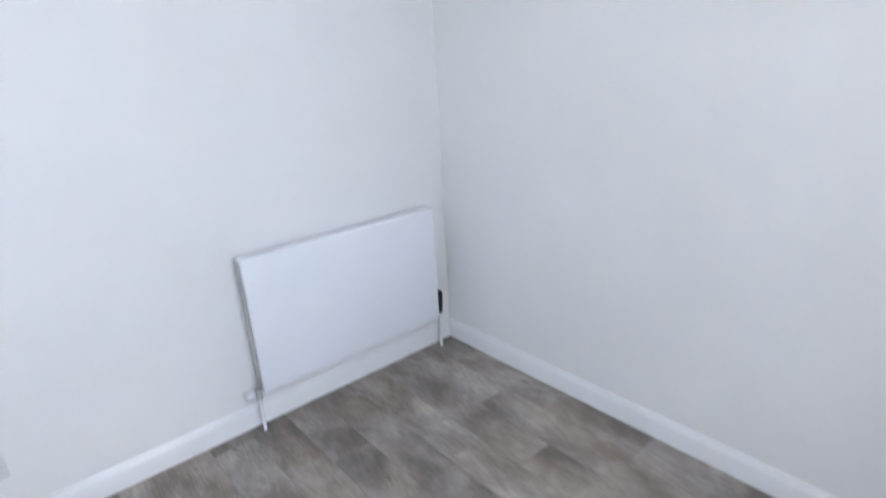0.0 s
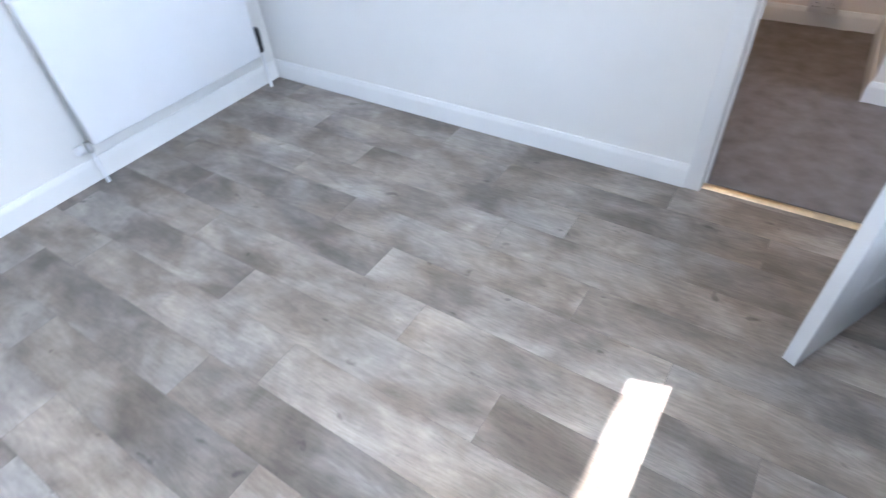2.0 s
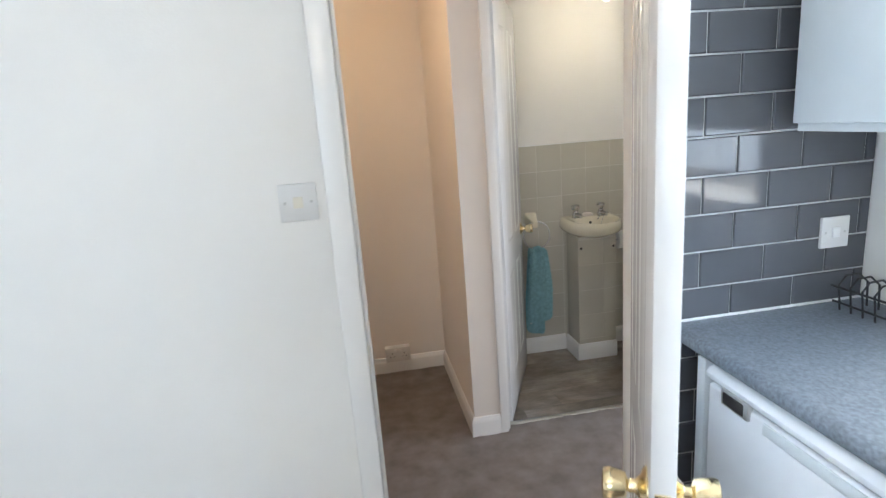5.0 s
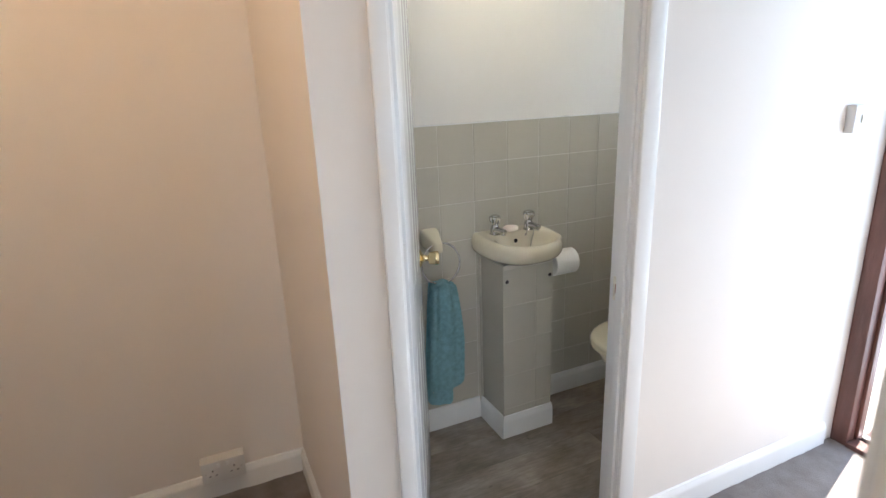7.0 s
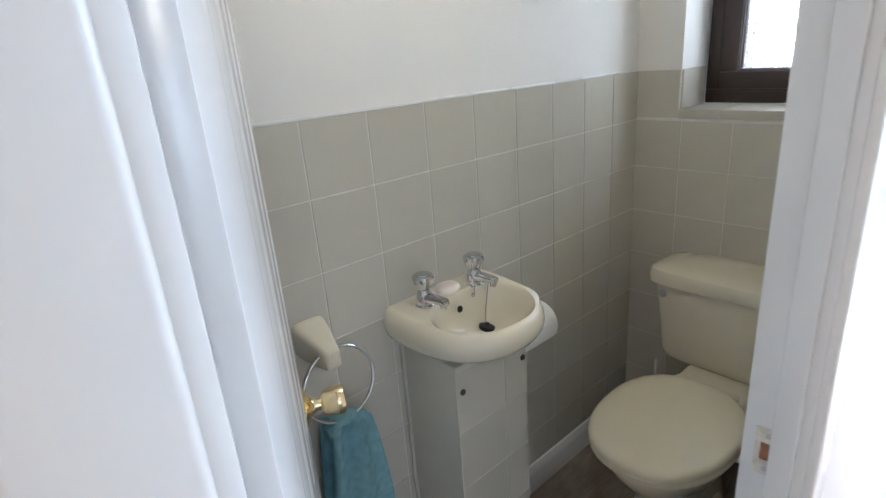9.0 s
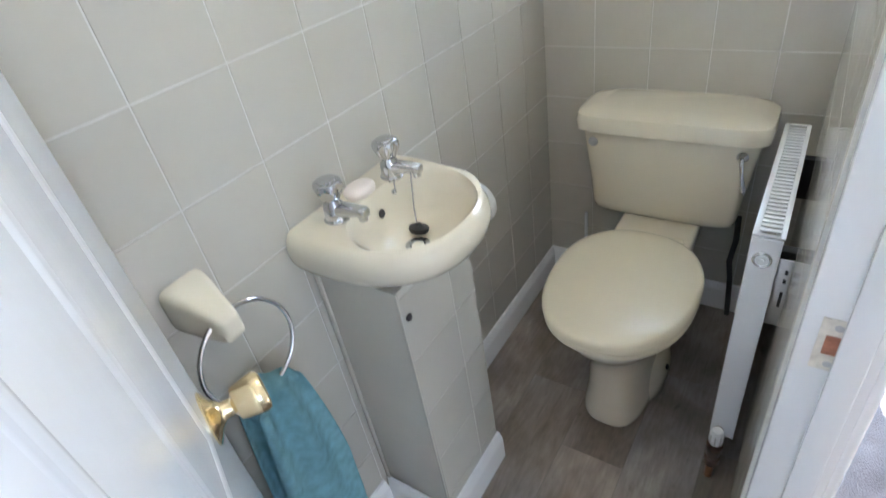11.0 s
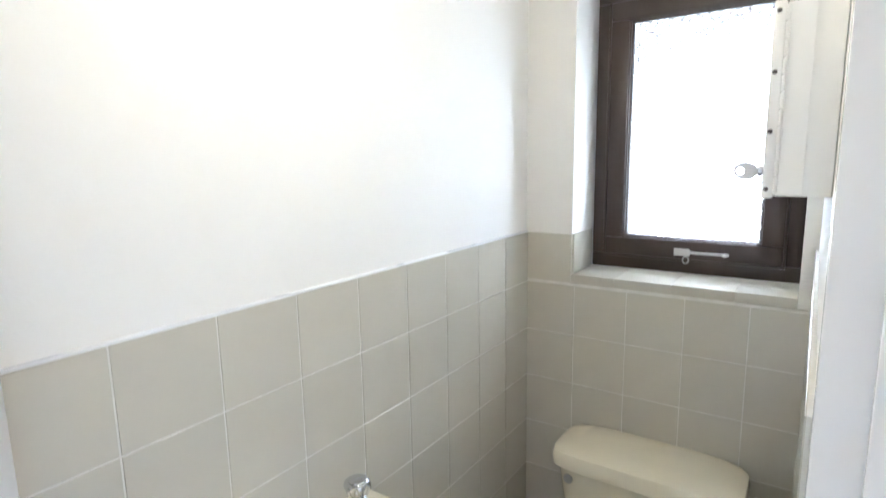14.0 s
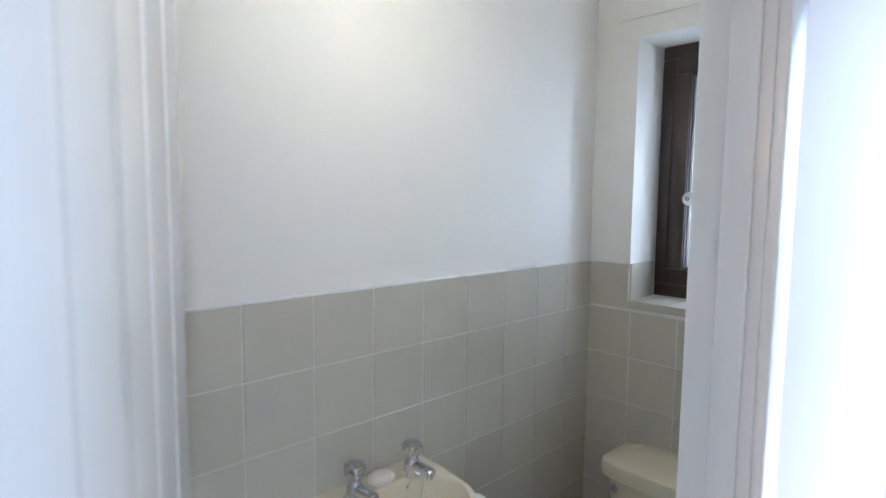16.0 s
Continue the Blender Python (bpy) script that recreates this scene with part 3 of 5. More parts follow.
# ---- plates on walls ----
def wall_plate(name, c, out, w, h, label, category, build, depth=0.009, material=None):
    """A plate centred at c on a wall that faces out (unit vector along x or y)."""
    th = thing(name, c, label, category)
    c, out = Vector(c), Vector(out)
    side = Vector((0, 0, 1)).cross(out)

    def slab(u0, v0, u1, v1, d0, d1, bev=0.001):
        a, b = c + side * u0 + Vector((0, 0, v0)) + out * d0, c + side * u1 + Vector((0, 0, v1)) + out * d1
        return box(bmesh.new(), *[min(p, q) for p, q in zip(a, b)], *[max(p, q) for p, q in zip(a, b)], bev)
    part("plate", slab(-w / 2, -h / 2, w / 2, h / 2, 0, depth, 0.002), material or SWITCH, th)
    build(th, slab, c, out, side, depth)
    return th


def screws(th, c, out, side, d, us):
    for u in us:
        part("screw", lathe(bmesh.new(), [(0.0035, 0), (0.003, 0.0010), (0.001, 0.0012)], c + side * u + out * d, out, 10), STEEL, th)


def rocker(th, slab, c, out, side, d):
    part("rocker", slab(-0.011, -0.013, 0.011, 0.013, d, d + 0.004), ROCKER, th, "cream rocker")
    screws(th, c, out, side, d, (-0.030, 0.030))


def double_socket(th, slab, c, out, side, d):
    for u in (-0.036, 0.036):
        for du, dv, w, h in ((0, 0.008, 0.004, 0.008), (-0.011, -0.012, 0.0065, 0.004), (0.011, -0.012, 0.0065, 0.004)):
            part("socket_slot", slab(u + du - w / 2, dv - h / 2, u + du + w / 2, dv + h / 2, d - 0.001, d + 0.0005, 0.0), BLACK, th)
        part("rocker", slab(u * 0.42 - 0.006, 0.018, u * 0.42 + 0.006, 0.034, d, d + 0.003), WPLASTIC, th)
    screws(th, c, out, side, d, (-0.060, 0.060))


def fused(th, slab, c, out, side, d):
    part("fuse_carrier", slab(-0.012, -0.014, 0.012, 0.014, d, d + 0.004), WPLASTIC, th)
    screws(th, c, out, side, d, (-0.030, 0.030))


wall_plate("light_switch", (-2.405, PK, 1.307), (0, -1, 0), 0.087, 0.087, "white square plastic light switch on the kitchen wall", "light switch", rocker)
wall_plate("light_switch", (-2.737, 0.0, 1.238), (0, -1, 0), 0.087, 0.087, "white square plastic light switch on the hall wall", "light switch", rocker)
wall_plate("light_switch", (-0.105, WF, 1.270), (0, -1, 0), 0.087, 0.087, "white square light switch on a surface box beside the front door", "light switch", rocker, 0.030)
wall_plate("wall_socket", (-2.127, 0.0, 0.128), (0, -1, 0), 0.147, 0.087, "white double socket on a surface box above the skirting", "socket", double_socket, 0.045)
wall_plate("wall_socket", (KL, -3.755, 0.275), (1, 0, 0), 0.147, 0.087, "white double socket low on the kitchen wall", "socket", double_socket)
wall_plate("wall_socket", (-0.975, PK - 0.010, 1.085), (0, -1, 0), 0.087, 0.087, "white fused outlet on the grey kitchen tiles", "socket", fused)


# ---- radiators ----
def kitchen_radiator():
    x0, x1, y0, y1, z0, z1 = KL + 0.035, -4.452, -2.862, -1.925, 0.185, 0.762
    r = thing("radiator", (KL + 0.06, (y0 + y1) / 2, 0), "white flat-panel radiator fixed to the kitchen wall", "radiator")
    body = part("panel", box(bmesh.new(), x0, y0, z0, x1, y1, z1, 0.008, 3), RADWHITE, r)
    # grey instead of enamel white: the shade on this end is in the colour
    part("side_grille", box(bmesh.new(), x0 + 0.006, y0 - 0.004, z0 + 0.015, x1 - 0.012, y0, z1 - 0.01, 0.001), STEEL, r, "side plate coloured grey for its shade")
    bm = bmesh.new()
    for i in range(60):
        y = y0 + 0.02 + (y1 - y0 - 0.04) * i / 59
        box(bm, x0 + 0.01, y - 0.004, z1, x1 - 0.014, y + 0.004, z1 + 0.003)
    part("top_grille", bm, RADWHITE, body)
    part("bracket", bxm(KL, y0 + 0.14, z0 + 0.1, x0, y0 + 0.17, z1 - 0.1), STEEL, r)
    part("bracket", bxm(KL, y1 - 0.17, z0 + 0.1, x0, y1 - 0.14, z1 - 0.1), STEEL, r)
    # valve at the near end
    yv, xv = y0 - 0.012, -4.49
    part("pipe", tube(bmesh.new(), [(xv, yv, 0.0), (xv, yv, 0.15)], 0.0075), RADWHITE, r, "white painted pipe")
    v = part("valve", lathe(bmesh.new(), [(0.010, 0), (0.014, 0.004), (0.014, 0.030), (0.011, 0.034), (0.011, 0.05)], (xv, yv, 0.15), n=16), STEEL, r)
    part("valve_cap", lathe(bmesh.new(), [(0.017, 0), (0.019, 0.006), (0.018, 0.03), (0.013, 0.034)], (xv, yv - 0.02, 0.178), (0, -1, 0), 18), WPLASTIC, v)
    # valve at the far end, by the corner
    yv = y1 + 0.03
    part("pipe", tube(bmesh.new(), [(xv, yv, 0.0), (xv, yv, 0.19)], 0.0075), RADWHITE, r, "white painted pipe")
    part("valve_head", lathe(bmesh.new(), [(0.010, 0), (0.017, 0.01), (0.019, 0.06), (0.021, 0.075), (0.021, 0.11), (0.016, 0.125)], (xv, yv, 0.19), n=18), BLACK, r, "dark thermostatic valve head")


kitchen_radiator()


def toilet_radiator():
    x0, x1, y0, y1, z0, z1 = -0.622, -0.145, -0.708, -0.656, 0.145, 0.705
    r = thing("radiator", (-0.38, -0.69, 0), "slim white radiator with a slotted top, beside the toilet", "radiator")
    body = part("panel", box(bmesh.new(), x0, y1 - 0.014, z0, x1, y1, z1 - 0.004, 0.005, 3), RADWHITE, r)
    end = part("end_panel", box(bmesh.new(), x0 - 0.003, y0 + 0.002, z0, x0, y1 - 0.002, z1 - 0.003, 0.0012), RADWHITE, r)
    # one grey plate stands in for the shaded fins behind the panel
    part("fin_plate", bxm(x0 + 0.01, y0 + 0.006, z0 + 0.04, x1 - 0.01, y0 + 0.016, z1 - 0.05), STEEL, r, "fin plate coloured grey for the shade inside")
    top = bmesh.new()
    box(top, x0, y1 - 0.010, z1 - 0.003, x1, y1, z1 + 0.001, 0.001)
    box(top, x0, y0, z1 - 0.003, x1, y0 + 0.009, z1 + 0.001, 0.001)
    box(top, x0, y0 + 0.009, z1 - 0.003, x0 + 0.008, y1 - 0.010, z1 + 0.001)
    box(top, x1 - 0.008, y0 + 0.009, z1 - 0.003, x1, y1 - 0.010, z1 + 0.001)
    grille = part("top_grille", top, RADWHITE, r)
    n = 32
    for i in range(1, n):
        x = x0 + 0.008 + (x1 - x0 - 0.016) * i / n
        part("slat", bxm(x - 0.0043, y0 + 0.009, z1 - 0.0025, x + 0.0043, y1 - 0.010, z1 + 0.0005), RADWHITE, grille)
    part("vent_plug", lathe(bmesh.new(), [(0.0165, 0), (0.0165, 0.002), (0.0145, 0.0035), (0.0125, 0.0020), (0.0115, 0.0020), (0.0115, 0.0006)], (x0 - 0.003, y1 - 0.024, z1 - 0.048), (-1, 0, 0), 24), CHROME, end, "chrome air vent collar")
    part("vent_plug", lathe(bmesh.new(), [(0.0112, 0), (0.0110, 0.0022), (0.0075, 0.0040), (0.0055, 0.0028), (0.0035, 0.0028), (0.0035, 0.0050), (0.001, 0.0052)], (x0 - 0.0034, y1 - 0.024, z1 - 0.048), (-1, 0, 0), 20), WPLASTIC, end, "pale air vent plug")
    slotted = part("bracket_plate", box(bmesh.new(), x0 + 0.012, WI + 0.0075, 0.50, x0 + 0.015, y0 + 0.004, 0.655, 0.001), STEEL, r, "slotted steel bracket plate")
    for zz, hh in ((0.628, 0.005), (0.608, 0.005), (0.565, 0.018)):
        part("slot", bxm(x0 + 0.0112, WI + 0.0125, zz - hh, x0 + 0.0122, WI + 0.0175, zz + hh), BLACK, slotted)
    part("bracket", bxm(x0 + 0.03, WI + 0.006, 0.56, x0 + 0.05, y0 + 0.006, 0.66), BLACK, r, "dark wall bracket")
    part("bracket", bxm(x1 - 0.08, WI + 0.006, 0.56, x1 - 0.06, y0 + 0.006, 0.66), BLACK, r, "dark wall bracket")
    xv, yv = x0 - 0.016, y1 - 0.018
    part("pipe", tube(bmesh.new(), [(xv, yv, 0.0), (xv, yv, 0.085)], 0.009), COPPER, r, "tarnished copper pipe")
    v = part("valve", lathe(bmesh.new(), [(0.010, 0), (0.017, 0.004), (0.017, 0.024), (0.012, 0.029), (0.015, 0.034), (0.015, 0.050), (0.018, 0.054), (0.018, 0.070)], (xv, yv, 0.050), n=16), VALVE, r, "brown weathered valve body")
    part("valve_tail", tube(bmesh.new(), [(xv, yv, 0.155), (x0 + 0.002, yv, 0.165)], 0.011), VALVE, v)
    cap = lathe(bmesh.new(), [(0.013, 0), (0.015, 0.004), (0.0145, 0.036), (0.011, 0.045), (0.004, 0.047)], (xv, yv, 0.130), n=20)
    part("valve_cap", cap, WPLASTIC, v, "grey-white ribbed valve cap")
    for i in range(8):
        t = 2 * math.pi * i / 8
        part("rib", bxm(xv + 0.0145 * math.cos(t) - 0.0015, yv + 0.0145 * math.sin(t) - 0.0015, 0.136, xv + 0.0145 * math.cos(t) + 0.0015, yv + 0.0145 * math.sin(t) + 0.0015, 0.164), STEEL, v)


toilet_radiator()


# ---- the toilet ----
def toilet():
    ay = -0.405
    t = thing("toilet", (-0.40, ay, 0), "cream close-coupled toilet with its lid closed", "toilet")
    bm = bmesh.new()
    spec = [(0.0, -0.40, 0.20, 0.205, 0.084), (0.012, -0.40, 0.20, 0.207, 0.088), (0.03, -0.40, 0.20, 0.203, 0.086), (0.10, -0.40, 0.19, 0.190, 0.078),
            (0.18, -0.40, 0.18, 0.190, 0.076), (0.24, -0.41, 0.19, 0.200, 0.090), (0.30, -0.425, 0.19, 0.240, 0.130), (0.345, -0.43, 0.19, 0.268, 0.150),
            (0.380, -0.43, 0.19, 0.284, 0.160), (0.392, -0.43, 0.185, 0.282, 0.158), (0.397, -0.43, 0.17, 0.278, 0.155)]
    loft(bm, [ring_pts(cx, ay, z, b, w, 40, 3.2 if z < 0.2 else 2.15, front=f) for z, cx, b, f, w in spec])
    flange = [(0.0, 0.150, 0.106), (0.006, 0.152, 0.109), (0.045, 0.148, 0.108), (0.075, 0.140, 0.100), (0.105, 0.125, 0.088), (0.135, 0.10, 0.066)]
    loft(bm, [ring_pts(-0.38, ay, z, f, w, 40, 2.3, front=f) for z, f, w in flange])
    part("pan", bm, CREAM, t, "cream glazed pan with a waisted foot")
    part("pan_shelf", box(bmesh.new(), -0.32, ay - 0.105, 0.34, -0.03, ay + 0.105, 0.398, 0.012, 3), CREAM, t)
    bm = bmesh.new()
    egg = [(0.398, 0.98), (0.402, 1.0), (0.412, 1.0), (0.416, 0.985)]
    loft(bm, [ring_pts(-0.50, ay, z, 0.205 * k, 0.173 * k, 48, 2.3, front=0.238 * k) for z, k in egg])
    part("seat", bm, SEAT, t, "cream plastic seat")
    bm = bmesh.new()
    dome = [(0.417, 0.985), (0.421, 1.005), (0.430, 1.005), (0.438, 0.985), (0.443, 0.94), (0.446, 0.80), (0.448, 0.5), (0.449, 0.15)]
    loft(bm, [ring_pts(-0.50, ay, z, 0.206 * k, 0.174 * k, 48, 2.3, front=0.240 * k) for z, k in dome])
    part("lid", bm, SEAT, t, "slightly domed cream plastic lid")
    for dy in (-0.075, 0.075):
        part("seat_hinge", lathe(bmesh.new(), [(0.016, 0), (0.016, 0.022), (0.010, 0.028)], (-0.287, ay + dy, 0.398), n=16), SEAT, t)
    for s in (-1, 1):
        part("floor_screw_cap", lathe(bmesh.new(), [(0.009, 0), (0.008, 0.004), (0.003, 0.006)], (-0.39, ay + s * 0.104, 0.058), (0, s, 0.25), 14), BLACK, t, "dark fixing hole cover")
    bm = bmesh.new()
    cis = [(0.391, 0.135, 0.150), (0.395, 0.150, 0.172), (0.408, 0.162, 0.187), (0.430, 0.168, 0.192), (0.50, 0.172, 0.198), (0.60, 0.176, 0.212), (0.655, 0.178, 0.219), (0.660, 0.176, 0.217)]
    rings = []
    for z, dx, hy in cis:
        rings.append(ring_pts(-0.012 - dx / 2, ay + 0.005, z, dx / 2, hy + 0.004, 48, 7.0))
    loft(bm, rings)
    cisn = part("cistern", bm, CREAM, t, "cream glazed cistern tapering downwards")
    bm = bmesh.new()
    lid = [(0.656, 0.186, 0.226), (0.660, 0.196, 0.234), (0.688, 0.198, 0.236), (0.702, 0.192, 0.232), (0.709, 0.176, 0.218), (0.712, 0.13, 0.18)]
    loft(bm, [ring_pts(-0.008 - dx / 2, ay + 0.005, z, dx / 2, hy + 0.006, 56, 6.0) for z, dx, hy in lid])
    part("cistern_lid", bm, CREAM, t, "thick round-edged cream cistern lid")
    part("blanking_plug", lathe(bmesh.new(), [(0.013, 0), (0.013, 0.003), (0.010, 0.005), (0.004, 0.005)], (-0.1895, -0.216, 0.628), (-1, 0, 0), 18), STEEL, cisn, "dull grey blanking plug")
    boss = part("lever_boss", lathe(bmesh.new(), [(0.013, 0), (0.014, 0.003), (0.011, 0.010), (0.007, 0.018)], (-0.186, -0.585, 0.628), (-1, 0, 0), 18), CHROME, cisn, "chrome flush lever boss")
    part("flush_lever", tube(bmesh.new(), [(-0.204, -0.585, 0.630), (-0.212, -0.587, 0.618), (-0.214, -0.594, 0.585), (-0.216, -0.601, 0.552), (-0.217, -0.603, 0.545)], [0.005, 0.0055, 0.0045, 0.0065, 0.003], 12), CHROME, boss, "chrome flush lever hanging down")
    # thin white upright of unknown use; its lower length to the floor is added
    part("white_rod", tube(bmesh.new(), [(-0.10, -0.165, 0.0), (-0.10, -0.165, 0.325), (-0.10, -0.166, 0.333)], [0.006, 0.006, 0.004]), WPLASTIC, t, "thin upright white plastic rod")
    part("supply_hose", tube(bmesh.new(), [(-0.09, -0.595, 0.40), (-0.10, -0.60, 0.33), (-0.085, -0.592, 0.24), (-0.05, -0.60, 0.15), (-0.04, -0.61, 0.0)], 0.008), BLACK, t, "dark flexible supply hose")
    part("soil_pipe", lathe(bmesh.new(), [(0.06, 0), (0.06, 0.2)], (-0.21, ay, 0.19), (1, 0, 0), 24), CREAM, t)


toilet()

# ---- the basin on its tiled boxing ----
BOX_X0, BOX_X1, BOX_Y = -1.045, -0.815, -0.189
BOXING = thing("basin_boxing", (-0.937, -0.1, 0), "beige tiled boxing with white skirting under the basin", "basin boxing")
bm = bxm(BOX_X0, BOX_Y, 0, BOX_X1, -0.003, 0.700)
box(bm, BOX_X0, BOX_Y, 0.700, BOX_X1, BOX_Y + 0.010, 0.750)
box(bm, BOX_X0, BOX_Y + 0.010, 0.700, BOX_X0 + 0.010, -0.003, 0.750)
box(bm, BOX_X1 - 0.010, BOX_Y + 0.010, 0.700, BOX_X1, -0.003, 0.750)
part("carcass", bm, BOXGROUT, BOXING, "grouted boxing")
part("side_panel", box(bmesh.new(), BOX_X0 - 0.002, BOX_Y + 0.001, 0.09, BOX_X0, -0.004, 0.750, 0.0008), TILE, BOXING, "plain beige side panel")
part("corner_trim", box(bmesh.new(), BOX_X0 - 0.005, BOX_Y - 0.005, 0.09, BOX_X0 + 0.001, BOX_Y + 0.001, 0.750, 0.002), TILE, BOXING, "beige rounded tile edge")
part("side_trim", box(bmesh.new(), BOX_X0 - 0.007, -0.016, 0.09, BOX_X0, -0.004, 0.750, 0.003), TILE, BOXING, "beige edge strip")
for x, z in ((-1.030, 0.687), (-0.832, 0.683)):
    part("cover_screw", lathe(bmesh.new(), [(0.0075, 0), (0.0075, 0.002), (0.005, 0.0045), (0.001, 0.005)], (x, BOX_Y - 0.003, z), (0, -1, 0), 14), SCREW, BOXING, "dark dome screw cap")
part("plinth", sweep_board(bmesh.new(), (BOX_X0, BOX_Y - 0.003, 0), (BOX_X1, BOX_Y - 0.003, 0), (0, -1, 0), SKIRT, 1, 0), GLOSS, BOXING, "white skirting")
part("plinth", sweep_board(bmesh.new(), (BOX_X0 - 0.003, -0.003, 0), (BOX_X0 - 0.003, BOX_Y - 0.003, 0), (-1, 0, 0), SKIRT, -1, 1), GLOSS, BOXING, "white skirting")
skirting((WLI, -0.003, 0), (BOX_X0 - 0.018, -0.003, 0), (0, -1, 0))
skirting((BOX_X1, -0.003, 0), (-0.009, -0.003, 0), (0, -1, 0), 0, -1)
skirting((-0.009, -0.003, 0), (-0.009, WI + 0.009, 0), (-1, 0, 0), -1, 0)


def basin():
    cx, cy = -0.921, -0.062
    b = thing("basin", (cx, -0.1, 0.765), "small cream hand basin on the tiled boxing", "basin")
    outer = [(0.708, 0.060, 0.070), (0.728, 0.088, 0.106), (0.745, 0.116, 0.146), (0.757, 0.136, 0.176), (0.766, 0.150, 0.197), (0.776, 0.1590, 0.2105), (0.790, 0.1655, 0.2185), (0.806, 0.1680, 0.2210), (0.822, 0.1665, 0.2195), (0.834, 0.1620, 0.2145), (0.842, 0.1555, 0.2080), (0.8455, 0.1485, 0.2010)]
    rings = [ring_pts(cx, cy, z, a, f, 72, 2.35, clamp=-0.0035) for z, a, f in outer]
    inner = [(0.8450, 0.139, 0.100, -0.161), (0.8415, 0.134, 0.097, -0.161), (0.835, 0.129, 0.094, -0.162), (0.824, 0.123, 0.090, -0.162), (0.804, 0.108, 0.080, -0.160), (0.782, 0.094, 0.067, -0.157),
             (0.766, 0.070, 0.050, -0.153), (0.758, 0.042, 0.032, -0.150), (0.755, 0.022, 0.020, -0.148)]
    rings += [ring_pts(cx + 0.004, y, z, a, f, 72, 2.15) for z, a, f, y in inner]
    rings = [[(x, y, z + 0.045 * (y + 0.05) * max(0.0, (z - 0.79) / 0.055) if z > 0.79 else z) for x, y, z in r] for r in rings]
    bm = loft(bmesh.new(), rings)
    bowl = part("bowl", bm, CREAM, b, "glossy cream china bowl")
    part("waste", lathe(bmesh.new(), [(0.021, 0), (0.023, 0.002), (0.017, 0.003), (0.012, 0.0005), (0.003, 0.0)], (cx + 0.002, -0.150, 0.7545), n=22), CHROME, bowl, "chrome waste outlet")
    part("overflow_hole", lathe(bmesh.new(), [(0.0085, 0), (0.0075, 0.0012), (0.001, 0.0008)], (cx - 0.003, -0.0855, 0.812), (0, -1, 0.16), 16), BLACK, bowl, "dark overflow hole")
    part("chain_stay", lathe(bmesh.new(), [(0.005, 0), (0.005, 0.004), (0.002, 0.008)], (cx + 0.047, -0.078, 0.828), (0, -1, 0.3), 12), CHROME, bowl)
    for pts, beads in (([(-0.850, -0.108, 0.858), (-0.862, -0.114, 0.830), (-0.874, -0.120, 0.802), (-0.883, -0.127, 0.775)], 30), ([(-0.862, -0.076, 0.848), (-0.868, -0.079, 0.838), (-0.873, -0.083, 0.828)], 10)):
        chain = bmesh.new()
        for i in range(beads):
            k = i / (beads - 1) * (len(pts) - 1)
            j = min(int(k), len(pts) - 2)
            r = bmesh.ops.create_icosphere(chain, subdivisions=1, radius=0.0021)
            bmesh.ops.translate(chain, vec=Vector(pts[j]).lerp(Vector(pts[j + 1]), k - j), verts=r["verts"])
        part("plug_chain", chain, CHROME, b, "thin chrome ball chain")
    part("plug", lathe(bmesh.new(), [(0.016, 0), (0.019, 0.004), (0.019, 0.010), (0.006, 0.013), (0.004, 0.018)], (-0.886, -0.130, 0.758), (0.25, -0.1, 1), 20), BLACK, b, "black rubber plug")
    for tx_, ty_ in ((-1.003, -0.057), (-0.846, -0.059)):
        body = part("tap", lathe(bmesh.new(), [(0.0225, 0), (0.0225, 0.004), (0.0195, 0.007), (0.0185, 0.026), (0.0165, 0.033), (0.0125, 0.038), (0.0115, 0.042)], (tx_, ty_, 0.843), n=28), CHROME, b, "chrome pillar tap")
        d = Vector((0.11, -0.99, 0)).normalized()
        side = Vector((-d.y, d.x, 0))
        o = Vector((tx_, ty_, 0.843))
        # a straight spout, square with round shoulders, that narrows to a blunt end
        rings = []
        for along, up, hw, hh in ((0.004, 0.020, 0.0150, 0.0130), (0.018, 0.0215, 0.0140, 0.0120), (0.034, 0.0225, 0.0122, 0.0100), (0.050, 0.0230, 0.0110, 0.0085), (0.062, 0.0225, 0.0105, 0.0080), (0.066, 0.0215, 0.0095, 0.0070), (0.067, 0.021, 0.006, 0.0045)):
            c = o + d * along + Vector((0, 0, up))
            rings.append([c + side * (hw * abs(math.cos(t)) ** 0.62 * math.copysign(1, math.cos(t))) + Vector((0, 0, hh * abs(math.sin(t)) ** 0.62 * math.copysign(1, math.sin(t)))) for t in (2 * math.pi * i / 28 for i in range(28))])
        spout = part("spout", loft(bmesh.new(), rings), CHROME, body)
        part("nozzle", lathe(bmesh.new(), [(0.0075, 0), (0.0080, -0.002), (0.0080, -0.009), (0.006, -0.010)], o + d * 0.056 + Vector((0, 0, 0.016)), n=16), CHROME, spout)
        rings = []
        for h, r, w in ((0.039, 0.011, 0), (0.042, 0.0160, 0.0004), (0.049, 0.0190, 0.0018), (0.062, 0.0235, 0.0026), (0.069, 0.0245, 0.0016), (0.0735, 0.0235, 0.0004), (0.0755, 0.020, 0), (0.0757, 0.005, 0)):
            rings.append([(tx_ + (r + w * math.cos(6 * 2 * math.pi * i / 48)) * math.cos(2 * math.pi * i / 48), ty_ + (r + w * math.cos(6 * 2 * math.pi * i / 48)) * math.sin(2 * math.pi * i / 48), 0.843 + h) for i in range(48)])
        head = part("tap_head", loft(bmesh.new(), rings), CHROME, body, "fluted chrome tap head")
